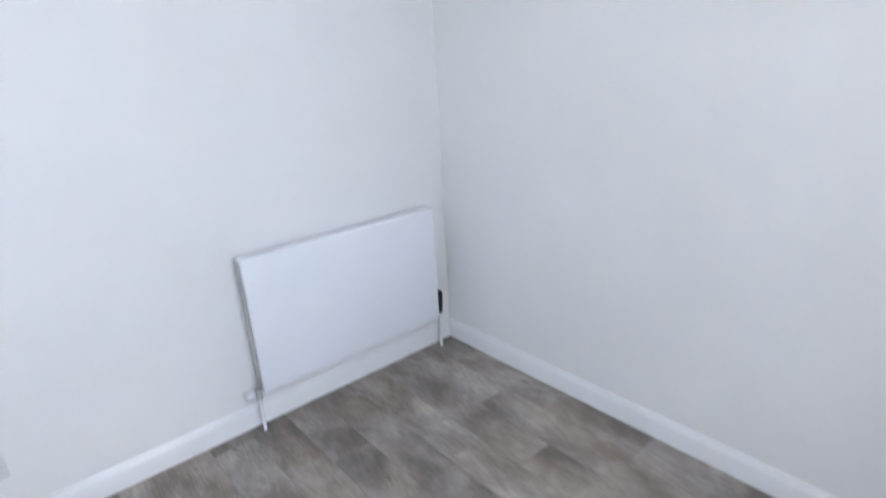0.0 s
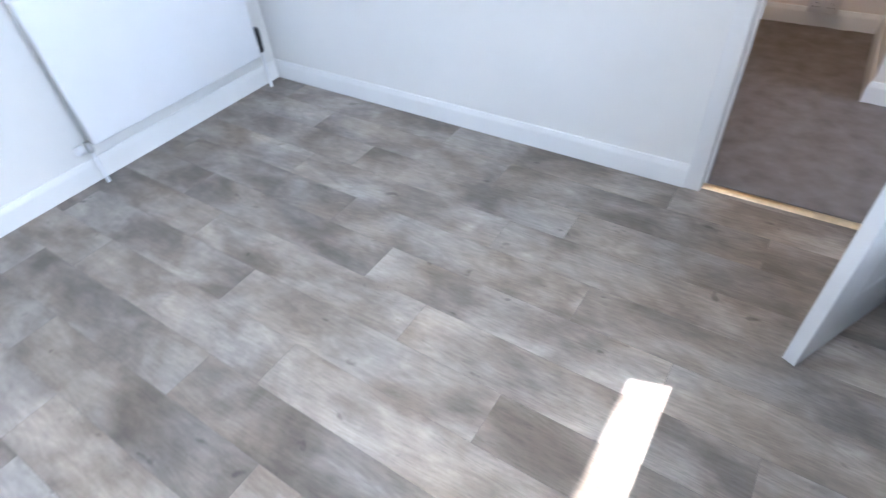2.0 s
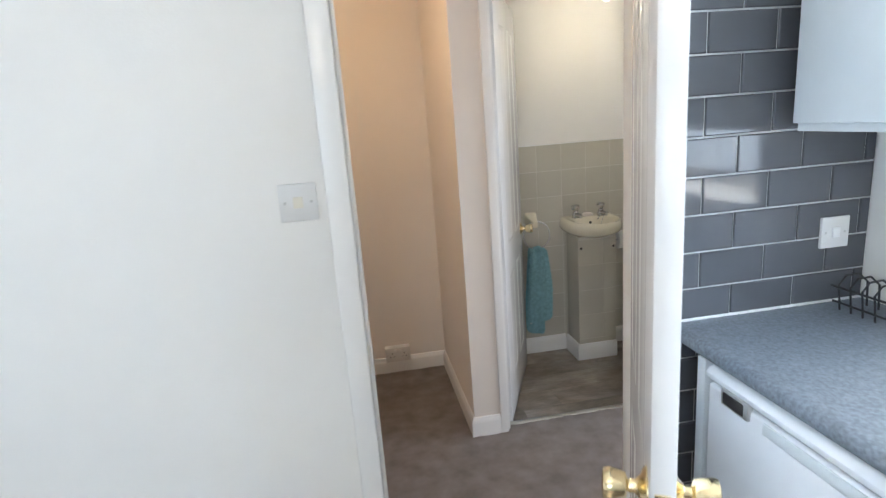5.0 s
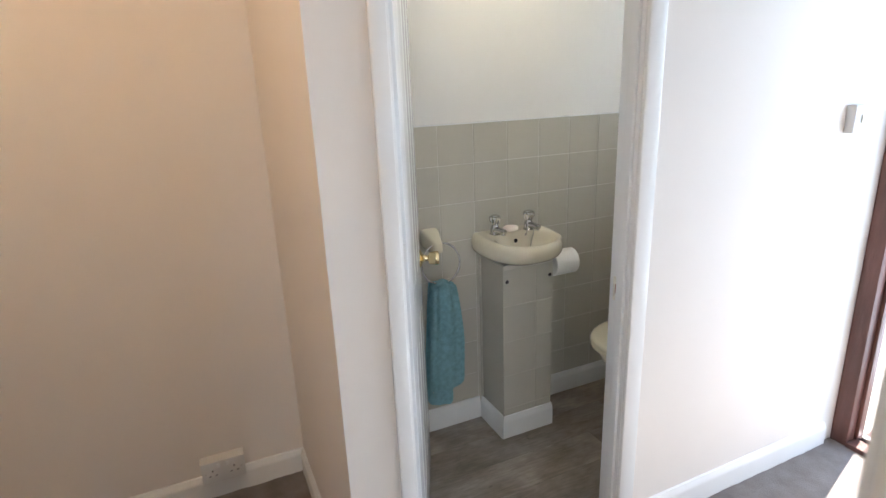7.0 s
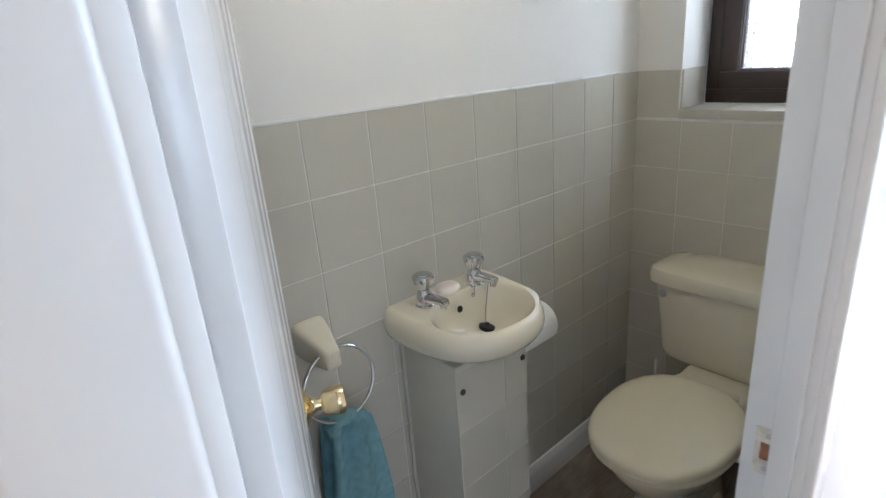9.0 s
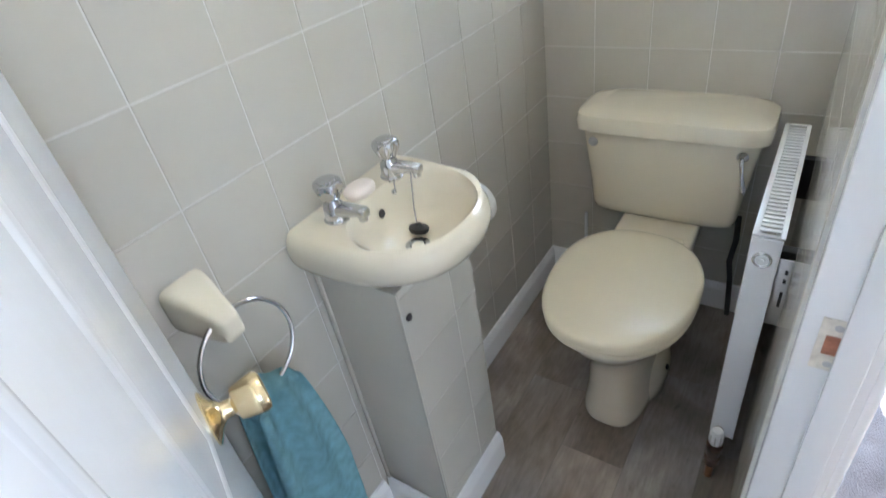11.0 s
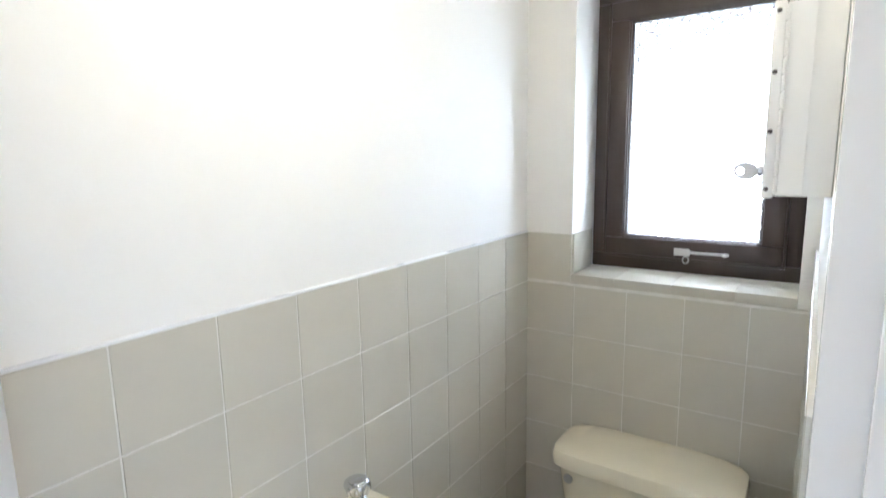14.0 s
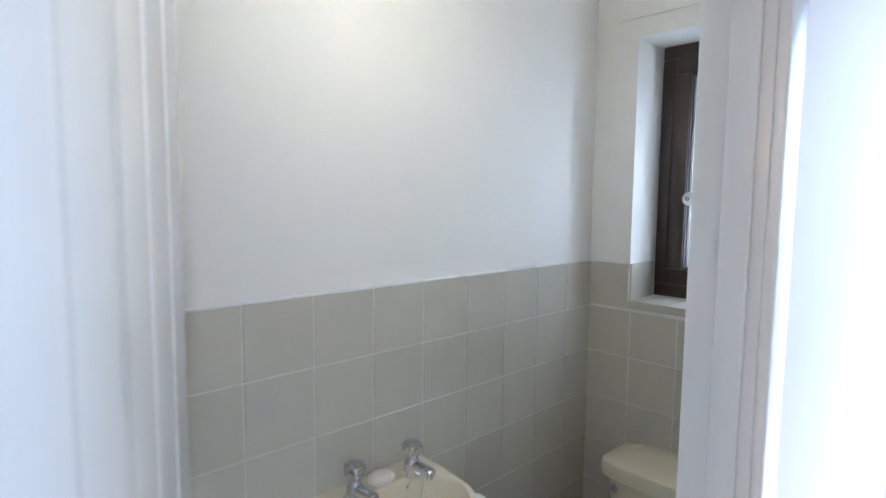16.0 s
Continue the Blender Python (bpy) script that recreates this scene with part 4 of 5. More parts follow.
        part("tap_cap", lathe(bmesh.new(), [(0.0175, 0), (0.0172, 0.0022), (0.0150, 0.0030), (0.004, 0.0032)], (tx_, ty_, 0.9187), n=24), CHROME, head, "flat round chrome cap")
    return b


basin()
sp = thing("soap_bar", (-0.922, -0.043, 0.845), "pale pink oval bar of soap on the basin", "soap")
part("bar", loft(bmesh.new(), [ring_pts(-0.922, -0.043, 0.845 + z, 0.033 * k, 0.026 * k, 32, 2.1) for z, k in ((0, 0.8), (0.004, 0.96), (0.009, 1.0), (0.014, 0.95), (0.018, 0.8), (0.020, 0.4))]), SOAP, sp)

# toilet roll on its holder, fixed to the side of the boxing
rh = thing("toilet_roll_holder", (-0.80, -0.11, 0.66), "chrome toilet roll holder on the side of the boxing", "roll holder")
part("arm", tube(bmesh.new(), [(BOX_X1, -0.125, 0.700), (-0.654, -0.125, 0.700)], 0.006), CHROME, rh)
part("back_plate", lathe(bmesh.new(), [(0.018, 0), (0.018, 0.004), (0.008, 0.008)], (BOX_X1, -0.125, 0.700), (1, 0, 0), 18), BLACK, rh, "dark round back plate")
tr = thing("toilet_roll", (-0.755, -0.12, 0.62), "white toilet roll on the holder", "toilet roll")
n = 36
bm = bmesh.new()
loft(bm, [[(x, -0.125 + r * math.cos(2 * math.pi * i / n), 0.700 + r * math.sin(2 * math.pi * i / n)) for i in range(n)]
          for x, r in ((-0.783, 0.021), (-0.783, 0.050), (-0.780, 0.053), (-0.674, 0.053), (-0.671, 0.050), (-0.671, 0.021), (-0.783, 0.021))], False, False)
part("roll", bm, PAPER, tr)


# ---- towel ring and towel ----
def towel_ring():
    t = thing("towel_ring", (-1.268, -0.004, 0.78), "cream ceramic towel ring holder with a chrome ring", "towel ring")
    bm = bmesh.new()

    def quad(y, cx_, cz, hw, hh, sq=5.0, n=28):
        return [(cx_ + hw * abs(math.cos(a)) ** (2 / sq) * math.copysign(1, math.cos(a)), y, cz + hh * abs(math.sin(a)) ** (2 / sq) * math.copysign(1, math.sin(a)))
                for a in (2 * math.pi * i / n for i in range(n))]
    loft(bm, [quad(-0.003, -1.266, 0.857, 0.037, 0.037), quad(-0.012, -1.266, 0.856, 0.037, 0.037), quad(-0.03, -1.266, 0.851, 0.033, 0.034), quad(-0.055, -1.266, 0.843, 0.026, 0.029),
              quad(-0.078, -1.266, 0.837, 0.020, 0.024), quad(-0.090, -1.266, 0.835, 0.016, 0.020), quad(-0.094, -1.266, 0.835, 0.010, 0.013)])
    part("bracket", bm, CREAM, t, "wedge-shaped cream ceramic bracket")
    c, r = Vector((-1.254, -0.076, 0.768)), 0.080
    part("ring", tube(bmesh.new(), [c + Vector((r * math.cos(a), 0.006 * math.sin(a), r * math.sin(a))) for a in (2 * math.pi * i / 48 for i in range(48))], 0.0038, 10, True), CHROME, t, "chrome wire ring")


towel_ring()


def towel():
    t = thing("hand_towel", (-1.25, -0.06, 0.14), "teal terry hand towel hanging folded from the ring", "towel")

    def sheet(z1, w0, w1, yf, thick, seed, xoff, slant):
        """One hanging fold: gathered at the top and wider below, with soft pleats."""
        nu, nv = 34, 44
        z0 = 0.695
        fr, bk = [], []
        for j in range(nv + 1):
            k = j / nv
            w = w0 + (w1 - w0) * min(1, k * 1.7) ** 0.8
            for side, rows in ((0, fr), (1, bk)):
                row = []
                for i in range(nu + 1):
                    u = i / nu * 2 - 1
                    pl = 0.0135 * (1 - 0.8 * k) * math.sin(u * 6.0 + seed + 0.6 * k) + 0.004 * noise.noise((u * 2.2 + seed, k * 3.0, seed)) + 0.0005 * noise.noise((u * 9, k * 7, seed))
                    edge = math.sqrt(max(0.0, 1 - u ** 6))
                    y = yf - pl + (thick * edge * (0.5 if side else -0.5))
                    z = z0 + (z1 + slant * u - z0) * k - 0.018 * (u * u) * (1 - k) + 0.030 * abs(u) ** 7 * k * k
                    row.append((-1.2525 + xoff + u * w / 2 + 0.006 * math.sin(3 * k + seed), y, z))
                rows.append(row)
        bm = bmesh.new()
        rings = [f + b[::-1] for f, b in zip(fr, bk)]
        loft(bm, rings)
        bmesh.ops.remove_doubles(bm, verts=bm.verts, dist=0.0004)
        return bm
    front = part("front_fold", sheet(0.235, 0.098, 0.154, -0.092, 0.016, 0.4, 0.0, 0.006), TOWEL, t)
    part("back_fold", sheet(0.150, 0.090, 0.120, -0.058, 0.014, 2.1, -0.016, -0.012), TOWEL, t)
    bm = bmesh.new()
    n = 14
    rings = []
    for i in range(n + 1):
        u = i / n * 2 - 1
        rings.append([(-1.2525 + u * 0.047, -0.075 + (0.024 - 0.006 * u * u) * math.cos(a) , 0.690 - 0.02 * u * u + 0.012 * math.sin(a) + 0.002 * math.sin(u * 9)) for a in (2 * math.pi * k / 14 for k in range(14))])
    part("top_fold", loft(bm, rings), TOWEL, t)
    part("wash_label", bxm(-1.313, -0.0815, 0.225, -1.303, -0.0805, 0.25), PAPER, front, "small white wash label")


towel()

# ---- toilet window ----
FX0, FX1 = 0.155, 0.215
wnd = thing("window_1", (0.185, (OY0 + OY1) / 2, OZ0), "dark brown wooden casement window with obscured glass", "window", kind="structure")


def rect_frame(parent, name, y0, y1, z0, z1, w, x0, x1, material, bev=0.004, label=""):
    fr = None
    for i, b in enumerate(((y0, z0, y1, z0 + w), (y0, z1 - w, y1, z1), (y0, z0 + w, y0 + w, z1 - w), (y1 - w, z0 + w, y1, z1 - w))):
        fr = part(name, box(bmesh.new(), x0, b[0], b[1], x1, b[2], b[3], bev), material, parent, label)
    return fr


wy0, wy1, wz0, wz1 = OY0 + 0.001, -0.148, 1.165, 1.984
rect_frame(wnd, "window_frame", wy0, wy1, wz0, wz1, 0.042, FX0, FX1, BROWN)
rect_frame(wnd, "casement", wy0 + 0.042, wy1 - 0.042, wz0 + 0.042, wz1 - 0.042, 0.052, FX0 - 0.006, FX1 - 0.012, BROWN)
rect_frame(wnd, "rebate_bead", wy0 + 0.036, wy1 - 0.036, wz0 + 0.036, wz1 - 0.036, 0.007, FX0 - 0.011, FX0 + 0.004, BROWN, 0.002)
rect_frame(wnd, "inner_bead", wy0 + 0.088, wy1 - 0.088, wz0 + 0.088, wz1 - 0.088, 0.010, FX0 - 0.001, FX1 - 0.02, BROWN, 0.003)
rect_frame(wnd, "glazing_bead", wy0 + 0.094, wy1 - 0.094, wz0 + 0.094, wz1 - 0.094, 0.008, FX0 + 0.008, FX1 - 0.03, BROWN)
part("pane", bxm(FX0 + 0.022, wy0 + 0.094, wz0 + 0.094, FX0 + 0.027, wy1 - 0.094, wz1 - 0.094), OBSCURE, wnd, "obscured patterned glass")
stay = part("casement_stay", box(bmesh.new(), FX0 - 0.014, -0.535, 1.224, FX0 - 0.008, -0.400, 1.232, 0.002), STEEL, wnd, "pale metal casement stay")
part("stay_knob", lathe(bmesh.new(), [(0.006, 0), (0.007, 0.006), (0.004, 0.010)], (FX0 - 0.012, -0.525, 1.228), (-1, 0, 0), 12), STEEL, stay)
part("stay_plate", box(bmesh.new(), FX0 - 0.010, -0.435, 1.217, FX0 - 0.006, -0.392, 1.238, 0.001), STEEL, stay)
part("stay_loop", tube(bmesh.new(), [Vector((FX0 - 0.012, -0.425 + 0.008 * math.cos(a), 1.206 + 0.010 * math.sin(a))) for a in (2 * math.pi * i / 16 for i in range(16))], 0.0018, 8, True), STEEL, stay)
# tiled sill and reveal
sill = thing("window_sill", (0.07, -0.42, OZ0), "beige tiled window sill with a glossy edge", "window sill", kind="structure")
part("bed", bxm(0.004, OY0, OZ0, FX0 + 0.03, OY1, OZ0 + 0.019), GROUT, sill)
ys = [OY1, -0.268, -0.420, -0.572, OY0]
for a, b in zip(ys, ys[1:]):
    part("sill_tile", box(bmesh.new(), -0.0085, b + 0.0004, OZ0 + 0.0015, FX0 + 0.02, a - 0.0004, OZ0 + 0.028, 0.0012, 2), SILLTILE, sill)
part("reveal_tile", box(bmesh.new(), 0.002, OY1 - 0.007, OZ0 + 0.028, FX0 - 0.002, OY1 + 0.001, TILE_TOP, 0.0015), SILLTILE, sill)

soffit = thing("porch_soffit", (0.6, -0.25, 2.20), "brown boarded porch roof outside the toilet window", "porch roof", kind="structure")
for i in range(6):
    part("board", box(bmesh.new(), 0.305 + i * 0.105, -0.80, 2.20, 0.405 + i * 0.105, 0.45, 2.225, 0.003), MAROON, soffit)
part("side_wall", box(bmesh.new(), 0.305, 0.02, -0.12, 0.93, 0.12, 2.19), BRICKM, soffit, "pale porch side wall")
part("fascia", box(bmesh.new(), 0.935, -0.80, 2.09, 0.955, 0.45, 2.26, 0.004), MAROON, soffit)

# ---- meter box on the wall beside the window ----
mb = thing("meter_box", (-0.70, WI + 0.006, 1.448), "white painted meter box with a piano-hinged flap and key", "meter box")
bx0, bx1, by1, bz0, bz1 = -0.815, -0.50, -0.6835, 1.457, 1.661
part("body", box(bmesh.new(), bx0, WI + 0.0005, bz0, bx1, by1, bz1, 0.002), CABINET, mb)
part("flap", box(bmesh.new(), bx0 - 0.001, by1 + 0.001, bz0 - 0.002, bx1, by1 + 0.012, bz1 + 0.002, 0.0015), CABINET, mb, "white flap edge")
part("hinge_leaf", bxm(bx0 - 0.002, by1 - 0.026, bz0 + 0.003, bx0, by1 - 0.003, bz1 - 0.003), CABINET, mb, "painted hinge leaf")
for i in range(11):
    z = bz0 + 0.004 + i * 0.0180
    part("hinge_knuckle", lathe(bmesh.new(), [(0.001, 0), (0.0022, 0.0006), (0.0022, 0.0164), (0.001, 0.017)], (bx0 - 0.002, by1 - 0.001, z), n=8), CABINET, mb)
for i in range(4):
    part("hinge_screw", lathe(bmesh.new(), [(0.0026, 0), (0.002, 0.001), (0.0005, 0.0012)], (bx0 - 0.0012, by1 + 0.0075, bz0 + 0.008 + i * 0.0625), (-1, 0, 0), 10), SCREW, mb, "dark screw head")
key = thing("cabinet_key", (-0.820, -0.66, 1.480), "small flat steel key standing in the meter box lock", "key")
part("blade", box(bmesh.new(), -0.8165, by1 + 0.011, 1.4825, -0.8145, -0.664, 1.4875, 0.0005), STEEL, key)
n = 20
rings = []
for x, k in ((-0.8168, 0.92), (-0.8142, 0.92)):
    rings.append([(x, -0.6545 + 0.0125 * k * math.cos(2 * math.pi * i / n) * (1.15 if math.cos(2 * math.pi * i / n) < 0 else 1), 1.4850 + 0.0112 * k * math.sin(2 * math.pi * i / n)) for i in range(n)])
hole = [[(x, -0.650 + 0.004 * math.cos(2 * math.pi * i / n), 1.4850 + 0.004 * math.sin(2 * math.pi * i / n)) for i in range(n)] for x in (-0.8142, -0.8168)]
part("bow", loft(bmesh.new(), rings + hole + rings[:1], False, False), STEEL, key, "flat steel key bow with a hole")
part("lock_collar", lathe(bmesh.new(), [(0.006, 0), (0.006, 0.004), (0.004, 0.006)], (-0.8125, by1 + 0.012, 1.4850), (0, 1, 0), 14), CHROME, key)


# ---- pendant bulbs ----
def pendant(x, y, z, label):
    p = thing("pendant_light", (x, y, H), label, "pendant light")
    part("ceiling_rose", lathe(bmesh.new(), [(0.038, 0), (0.038, -0.008), (0.022, -0.02), (0.006, -0.024)], (x, y, H), n=24), WPLASTIC, p)
    part("cord", tube(bmesh.new(), [(x, y, H - 0.02), (x, y, z + 0.13)], 0.003), WPLASTIC, p)
    part("lampholder", lathe(bmesh.new(), [(0.008, 0.13), (0.017, 0.12), (0.019, 0.085), (0.015, 0.08)], (x, y, z), n=20), WPLASTIC, p)
    part("bulb", lathe(bmesh.new(), [(0.012, 0.082), (0.014, 0.07), (0.024, 0.055), (0.024, 0.052), (0.014, 0.048)], (x, y, z), n=24), GLOW, p, "lit bulb")


pendant(-0.945, -0.355, 1.935, "bare lit bulb on a white cord in the toilet")
# the kitchen pendant is never in view; it goes with the fill lamp
pendant(-2.50, -3.45, 2.10, "unseen bare bulb on a white cord, added to fill the kitchen")
pendant(-2.55, -0.85, 1.98, "bare lit warm bulb on a white cord in the hall")

# ---- front doorway ----
fd = thing("front_door_frame", (0.10, -1.25, 0), "worn red-brown wooden front door frame, door open", "door frame", kind="structure")
part("jamb", box(bmesh.new(), 0.100, WF - 0.062, 0, 0.180, WF - 0.001, 2.09, 0.004), MAROON, fd)
part("jamb", box(bmesh.new(), 0.100, PH + 0.031, 0, 0.180, PH + 0.09, 2.09, 0.004), MAROON, fd)
part("head", box(bmesh.new(), 0.100, PH + 0.031, 2.03, 0.180, WF - 0.001, 2.095, 0.004), MAROON, fd)
part("stop", box(bmesh.new(), 0.145, WF - 0.076, 0.03, 0.180, WF - 0.062, 2.03, 0.002), MAROON, fd)
part("keep_plate", box(bmesh.new(), 0.115, WF - 0.064, 0.82, 0.137, WF - 0.0615, 0.98, 0.001), STEEL, fd, "worn steel lock keep")
part("sill", box(bmesh.new(), 0.095, PH + 0.09, -0.02, 0.29, WF - 0.062, 0.022, 0.004), MAROON, fd)
part("weather_strip", box(bmesh.new(), 0.165, PH + 0.09, 0.022, 0.195, WF - 0.076, 0.034, 0.003), STEEL, fd, "metal weather strip")

# ---- kitchen ----
UX = -1.456                                  # fronts of the base units
wt = thing("worktop", (-1.16, -3.0, 0.84), "blue-grey speckled laminate worktop with a rounded edge", "worktop")
bm = sweep_board(bmesh.new(), (KR, -4.9, 0), (KR, PK - 0.012, 0), (-1, 0, 0), [(0, 0.840), (0.590, 0.840), (0.601, 0.844), (0.605, 0.855), (0.603, 0.868), (0.595, 0.876), (0.580, 0.878), (0, 0.878)])
part("slab", bm, WORKTOP, wt)
part("sealant", box(bmesh.new(), KR - 0.58, PK - 0.0125, 0.878, KR, PK - 0.006, 0.886, 0.002), WPLASTIC, wt, "white sealant bead")
ep = thing("end_panel", (-1.16, -1.935, 0), "pale grey end panel beside the fridge", "end panel")
part("board", box(bmesh.new(), UX - 0.004, -1.945, 0.0, KR, -1.914, 0.839, 0.001), UNIT, ep)
part("rail", bxm(UX + 0.02, -2.55, 0.821, UX + 0.04, -1.945, 0.8395), CHIP, ep, "raw chipboard edge under the worktop")


def fridge():
    f = thing("fridge", (-1.18, -2.22, 0), "white under-counter fridge with a moulded top handle", "fridge")
    y0, y1 = -2.545, -1.960
    part("body", box(bmesh.new(), -1.409, y0 + 0.004, 0.02, -0.92, y1 - 0.004, 0.819, 0.006), FRIDGE, f)
    door = part("door", box(bmesh.new(), -1.462, y0, 0.05, -1.415, y1, 0.790, 0.010, 3), FRIDGE, f)
    bm = sweep_board(bmesh.new(), (-1.415, y0, 0), (-1.415, y1, 0), (-1, 0, 0), [(0, 0.792), (0.030, 0.792), (0.044, 0.797), (0.052, 0.807), (0.053, 0.818), (0.045, 0.829), (0.030, 0.834), (0, 0.834)])
    part("top_trim", bm, FRIDGE, f, "rounded white top trim")
    # no hollow is cut: a grey slab carries the shade of the grip
    part("handle_recess", box(bmesh.new(), -1.4655, y0 + 0.09, 0.757, -1.460, y1 - 0.19, 0.785, 0.002), UNIT, door, "grey slab painted as the shade of the grip recess")
    bd = part("badge", box(bmesh.new(), -1.4715, y1 - 0.150, 0.763, -1.454, y1 - 0.060, 0.807, 0.005), STEEL, door, "grey maker's badge")
    part("badge_mark", box(bmesh.new(), -1.4728, y1 - 0.138, 0.771, -1.471, y1 - 0.072, 0.799, 0.002), SCREW, bd)
    part("kickplate", bxm(-1.405, y0 + 0.01, 0.0, -1.385, y1 - 0.01, 0.05), STEEL, f)


fridge()


def base_unit(y0, y1, drawers):
    u = thing("base_unit", (-1.16, (y0 + y1) / 2, 0), "pale blue-grey kitchen base unit with plain fronts", "kitchen cabinet", group="kitchen base units")
    part("carcass", bxm(UX + 0.02, y0, 0.10, KR - 0.002, y1, 0.839), UNIT, u)
    part("kickboard", bxm(UX + 0.06, y0, 0.0, UX + 0.075, y1, 0.10), UNIT, u)
    z = 0.834
    hs = (0.14, 0.585) if not drawers else (0.14, 0.19, 0.19, 0.20)
    for i, h in enumerate(hs):
        nm = "drawer_front" if (drawers or i == 0) else "door"
        fr = part(nm, box(bmesh.new(), UX, y0 + 0.003, z - h + 0.003, UX + 0.018, y1 - 0.003, z - 0.003, 0.003), UNIT, u)
        part("handle", tube(bmesh.new(), [(UX, (y0 + y1) / 2 - 0.05, z - 0.05), (UX - 0.025, (y0 + y1) / 2 - 0.045, z - 0.05), (UX - 0.025, (y0 + y1) / 2 + 0.045, z - 0.05), (UX, (y0 + y1) / 2 + 0.05, z - 0.05)], 0.004), STEEL, fr, "steel bow handle")
        z -= h
    return u


base_unit(-3.02, -2.56, True)
base_unit(-3.62, -3.025, False)
base_unit(-4.22, -3.625, False)
base_unit(-4.82, -4.225, False)
wu = thing("wall_cupboard", (-1.02, -2.05, 1.395), "pale blue-grey kitchen wall cupboard", "kitchen cabinet")
part("carcass", bxm(-1.160, -2.215, 1.40, KR - 0.001, -1.852, 2.12), UNIT, wu)
part("door", box(bmesh.new(), -1.180, -2.215, 1.395, -1.161, -1.850, 2.125, 0.003), UNIT, wu)
part("light_pelmet", bxm(-1.165, -2.215, 1.375, -1.150, -1.852, 1.399), UNIT, wu)
dk = thing("dish_rack", (-0.94, -1.95, 0.878), "black wire dish rack on the worktop", "dish rack")
for i in range(5):
    y = -1.86 - 0.035 * i
    part("wire", tube(bmesh.new(), [(-1.00, y, 0.882), (-1.01, y, 0.953), (-0.99, y, 0.978), (-0.95, y, 0.980), (-0.92, y, 0.953), (-0.915, y, 0.882)], 0.0028, 8), BLACK, dk)
part("rail", tube(bmesh.new(), [(-1.012, -1.84, 0.948), (-1.012, -2.02, 0.948)], 0.0032, 8), BLACK, dk)
part("rail", tube(bmesh.new(), [(-1.004, -1.84, 0.903), (-1.004, -2.02, 0.903)], 0.0032, 8), BLACK, dk)

# kitchen window over the worktop, seen mirrored in the glazed tiles
for nm, a in (("window_2", (KR + 0.17, KR + 0.23, WY0, WY1, WZ0, WZ1)),):
    w = thing(nm, (KR + 0.2, (WY0 + WY1) / 2, WZ0), "white kitchen window over the worktop", "window", kind="structure")
    x0, x1, y0, y1, z0, z1 = a
    rect_frame(w, "window_frame", y0, y1, z0, z1, 0.012, x0, x1, GLOSS)
    part("mullion", box(bmesh.new(), x0, -3.16, z0 + 0.012, x1, -3.11, z1 - 0.012, 0.004), GLOSS, w)
    for p0, p1 in ((y0 + 0.012, -3.16), (-3.11, y1 - 0.012)):
        pn = part("pane", bxm(x0 + 0.02, p0, z0 + 0.012, x0 + 0.024, p1, z1 - 0.012), CLEAR, w)
        pn.visible_shadow = False
    part("sill_board", box(bmesh.new(), KR - 0.02, y0, z0 - 0.02, x0, y1, z0 + 0.004, 0.003), GLOSS, w)
# the back window is out of view, an added opening for its lamp
w = thing("added_window", ((SX0 + SX1) / 2, KB - 0.2, SZ0), "unseen white window added in the back wall for light", "window", kind="structure")
for b in ((SX0, SZ0, SX1, SZ0 + 0.05), (SX0, SZ1 - 0.05, SX1, SZ1), (SX0, SZ0 + 0.05, SX0 + 0.05, SZ1 - 0.05), (SX1 - 0.05, SZ0 + 0.05, SX1, SZ1 - 0.05)):
    part("window_frame", box(bmesh.new(), b[0], KB - 0.22, b[1], b[2], KB - 0.16, b[3], 0.004), GLOSS, w)
pn = part("pane", bxm(SX0 + 0.05, KB - 0.195, SZ0 + 0.05, SX1 - 0.05, KB - 0.19, SZ1 - 0.05), CLEAR, w)
pn.visible_shadow = False

# ---- pieces of floors and walls ----
def piece_mesh(name, w, d, h, bev, material, axis="z"):
    """A thin slab w by d, its face h above its back, with chamfered edges; axis: which way the face looks."""
    verts = [(-w / 2, -d / 2, 0), (w / 2, -d / 2, 0), (w / 2, d / 2, 0), (-w / 2, d / 2, 0),
             (-w / 2, -d / 2, h - bev), (w / 2, -d / 2, h - bev), (w / 2, d / 2, h - bev), (-w / 2, d / 2, h - bev),
             (-w / 2 + bev, -d / 2 + bev, h), (w / 2 - bev, -d / 2 + bev, h), (w / 2 - bev, d / 2 - bev, h), (-w / 2 + bev, d / 2 - bev, h)]
    if axis == "-y":
        verts = [(x, -z, y) for x, y, z in verts]
    if axis == "+y":
        verts = [(-x, z, y) for x, y, z in verts]
    if axis == "-x":
        verts = [(-z, -x, y) for x, y, z in verts]
    faces = [(0, 1, 5, 4), (1, 2, 6, 5), (2, 3, 7, 6), (3, 0, 4, 7), (4, 5, 9, 8), (5, 6, 10, 9), (6, 7, 11, 10), (7, 4, 8, 11), (8, 9, 10, 11)]
    me = bpy.data.meshes.new(name)
    me.from_pydata(verts, [], faces)
    me.materials.append(material)
    return me


MESHES = {}


def piece(name, at, w, d, h, bev, material, axis, parent):
    key = (name, round(w, 3), round(d, 3), axis, material.name)
    if key not in MESHES:
        MESHES[key] = piece_mesh(name, round(w, 3), round(d, 3), h, bev, material, axis)
    ob = new(name, MESHES[key])
    ob.location = Vector(at) - base_of(parent)
    ob.parent = parent
    return ob


def cut(a0, a1, lo, hi):
    a0, a1 = max(a0, lo), min(a1, hi)
    return (a0, a1) if a1 - a0 > 0.012 else None


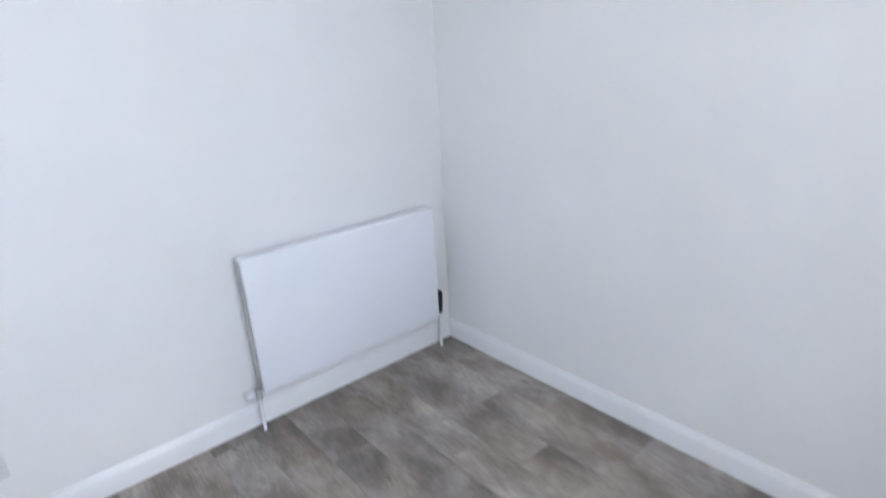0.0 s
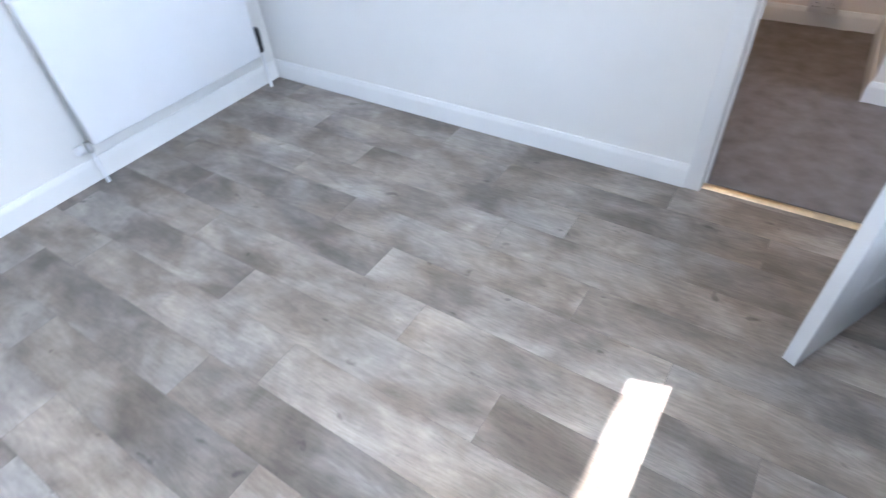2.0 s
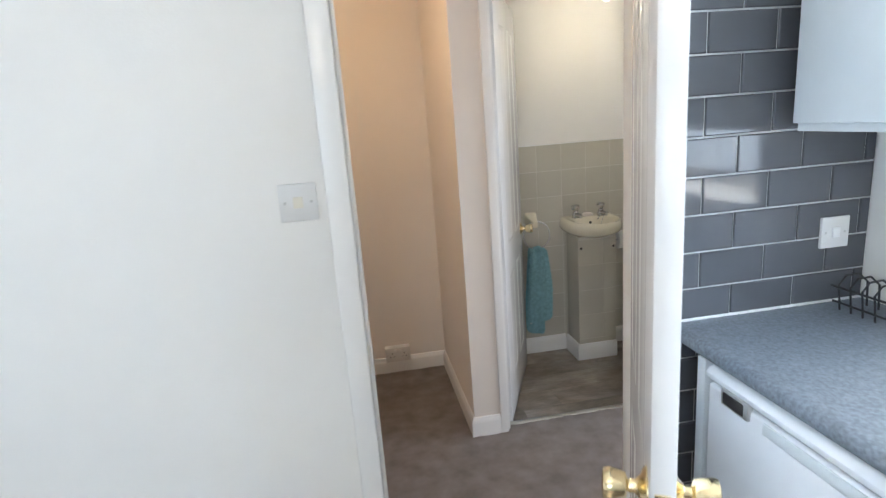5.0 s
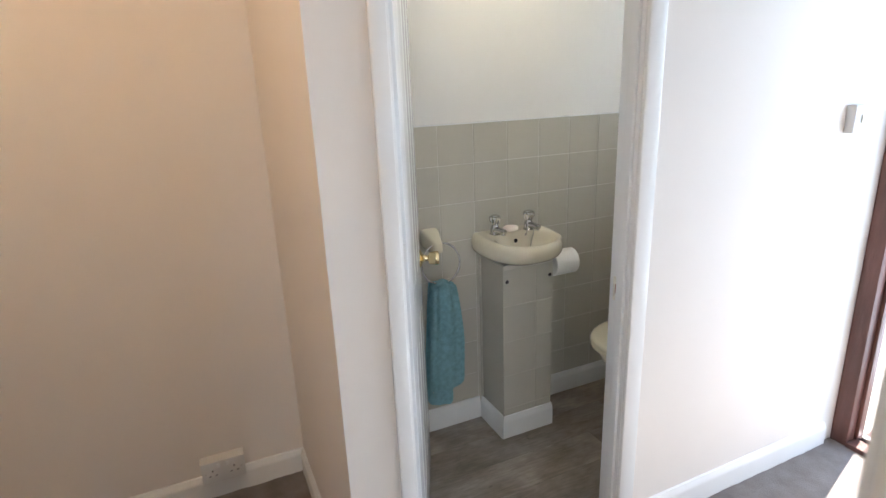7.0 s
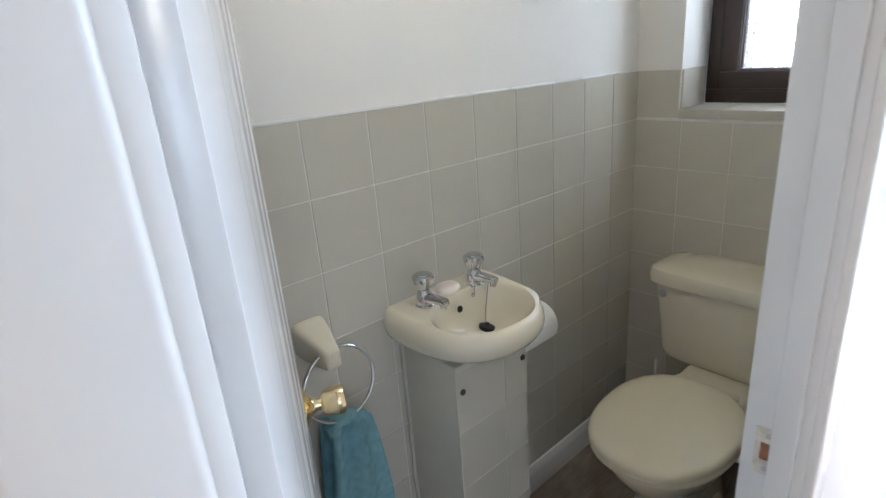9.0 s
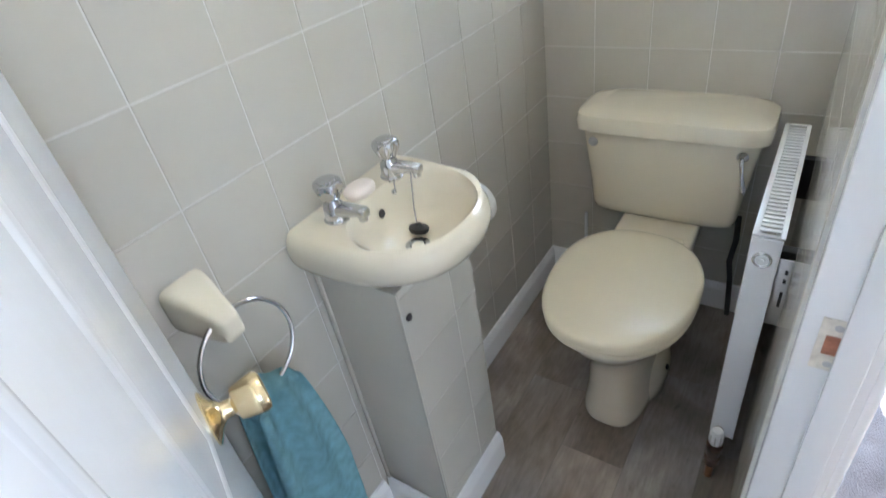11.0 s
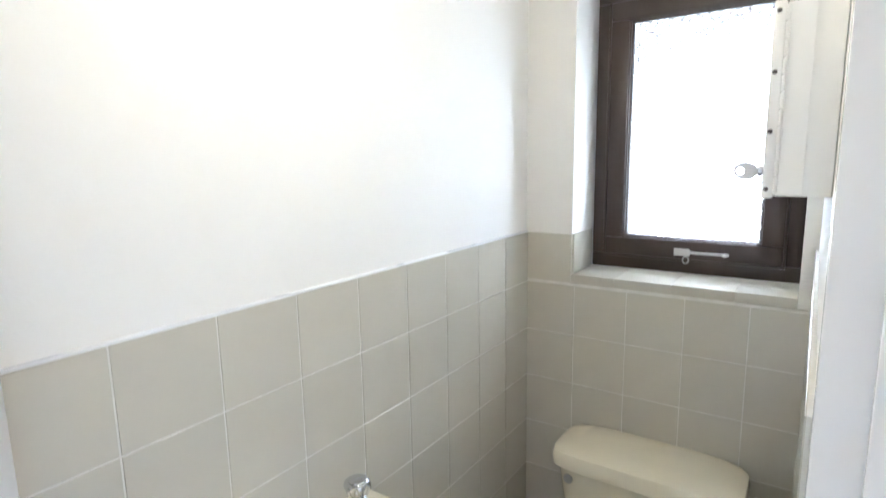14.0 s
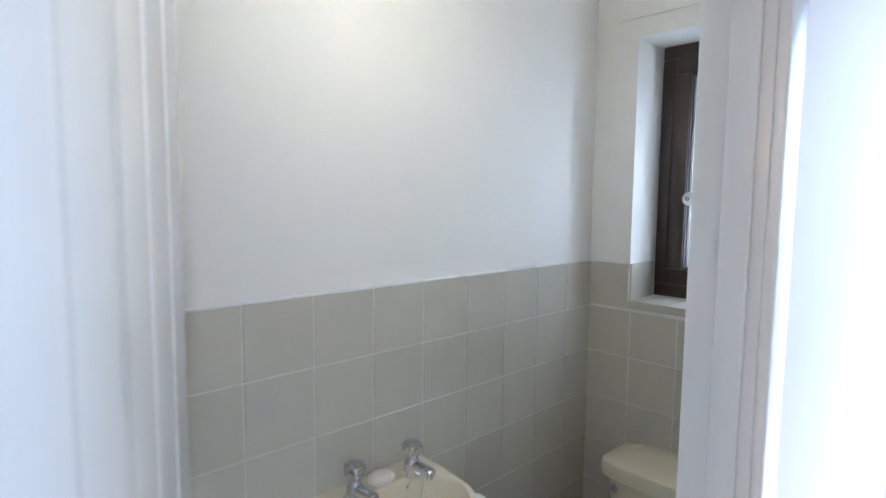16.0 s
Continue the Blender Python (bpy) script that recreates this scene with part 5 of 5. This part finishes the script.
def tile_field(parent, name, material, axis, fixed, u0, u1, v0, v1, ustart, vtop, pu, pv, gap, h, bev, bond=0.0, holes=()):
    """Tiles of pitch pu by pv over the rectangle u0..u1, v0..v1; u runs along the wall and v up it."""
    row = 0
    v = vtop
    while v > v0:
        vv = cut(v - pv, v, v0, v1)
        u = ustart - pu * math.ceil((ustart - u0) / pu) - pu + (row % 2) * bond
        while u < u1 and vv:
            uu = cut(u, u + pu, u0, u1)
            if uu:
                um, vm = sum(uu) / 2, sum(vv) / 2
                if not any(a < um < b and c < vm < e for a, b, c, e in holes):
                    at = (fixed, um, vm) if axis[1] == "x" else (um, fixed, vm)
                    piece(name, at, uu[1] - uu[0] - gap, vv[1] - vv[0] - gap, h, bev, material, axis, parent)
            u += pu
        v -= pv
        row += 1


def grout(name, b, material, label):
    return struct(name, bxm(*b), material, label, "tiling")


g = grout("tiling_1", (WLI, 0.0, 0, 0.0, 0.006, TILE_TOP), GROUT, "beige glazed square wall tiles with pale grout")
tile_field(g, "tile", TILE, "-y", 0.0, WLI, 0.0, 0.0, TILE_TOP, 0.0, TILE_TOP, T, T, 0.0028, 0.0014, 0.0006)
g = grout("tiling_2", (-0.006, WI, 0, 0.0, 0.0, OZ0), GROUT, "beige glazed square wall tiles under the window")
tile_field(g, "tile", TILE, "-x", -0.006, WI, 0.0, 0.0, OZ0, 0.0, TILE_TOP, T, T, 0.0028, 0.0014, 0.0006)
g = grout("tiling_3", (-0.006, OY1, OZ0, 0.0, 0.0, TILE_TOP), GROUT, "beige glazed tile beside the window reveal")
tile_field(g, "tile", TILE, "-x", -0.006, OY1, 0.0, OZ0, TILE_TOP, 0.0, TILE_TOP, T, T, 0.0028, 0.0014, 0.0006)
g = grout("tiling_4", (TX1 + 0.03, WI, 0, -0.006, WI + 0.006, TILE_TOP), GROUT, "beige glazed square wall tiles behind the radiator")
tile_field(g, "tile", TILE, "+y", WI + 0.006, TX1 + 0.03, -0.006, 0.0, TILE_TOP, 0.0, TILE_TOP, T, T, 0.0028, 0.0014, 0.0006)
g = grout("tiling_5", (-1.50, PK - 0.004, 0.1, KR, PK, H), METROGROUT, "dark grey glazed brick-shaped wall tiles with pale grout")
tile_field(g, "tile", METRO, "-y", PK - 0.004, -1.497, KR, 0.1, H, -1.378, 2.2856, 0.1935, 0.1012, 0.005, 0.006, 0.0025, bond=0.097)

struct("tile_sealant", box(bmesh.new(), WLI, -0.0022, TILE_TOP - 0.001, -0.003, 0.006, TILE_TOP + 0.004, 0.0015), WPLASTIC, "thin white sealant line along the tile top", "sealant")
# boxing under the basin
tile_field(BOXING, "tile", TILE, "-y", BOX_Y, BOX_X0, BOX_X1, 0.0, 0.750, -0.895, 0.735, T, T, 0.0028, 0.0014, 0.0006)


def planks(parent, x0, x1, y0, y1, ref, width, length, ends, seed):
    """Planks along x in rows of one width, a row's edge lying at ref; ends: where a plank ends, row by row from ref upwards."""
    rnd = random.Random(seed)
    for k in range(-20, 20):
        yy = cut(ref + k * width, ref + (k + 1) * width, y0, y1)
        if not yy:
            continue
        x = ends[k] if 0 <= k < len(ends) else -3.0 + rnd.random() * length
        x -= length * math.ceil((x - x0) / length) + length
        while x < x1:
            xx = cut(x, x + length, x0, x1)
            if xx:
                piece("plank", (sum(xx) / 2, sum(yy) / 2, -0.0015), xx[1] - xx[0] - 0.0011, yy[1] - yy[0] - 0.0011, 0.0015, 0.0003, PLANK, "z", parent)
            x += length


planks(bpy.data.objects["vinyl_backing"], KL, KR, -4.3, PK + 0.02, -3.753, 0.164, 0.982, (-3.617, -2.939, -3.329, -3.128, -2.506, -2.868, -3.125, -2.450, -2.828, -2.620, -2.995, -2.360), 11)
planks(bpy.data.objects["vinyl_backing_toilet"], WLI, 0.0, WI - 0.03, 0.0, -0.654, 0.164, 0.982, (-0.364, -0.716, -0.525, -0.95), 12)
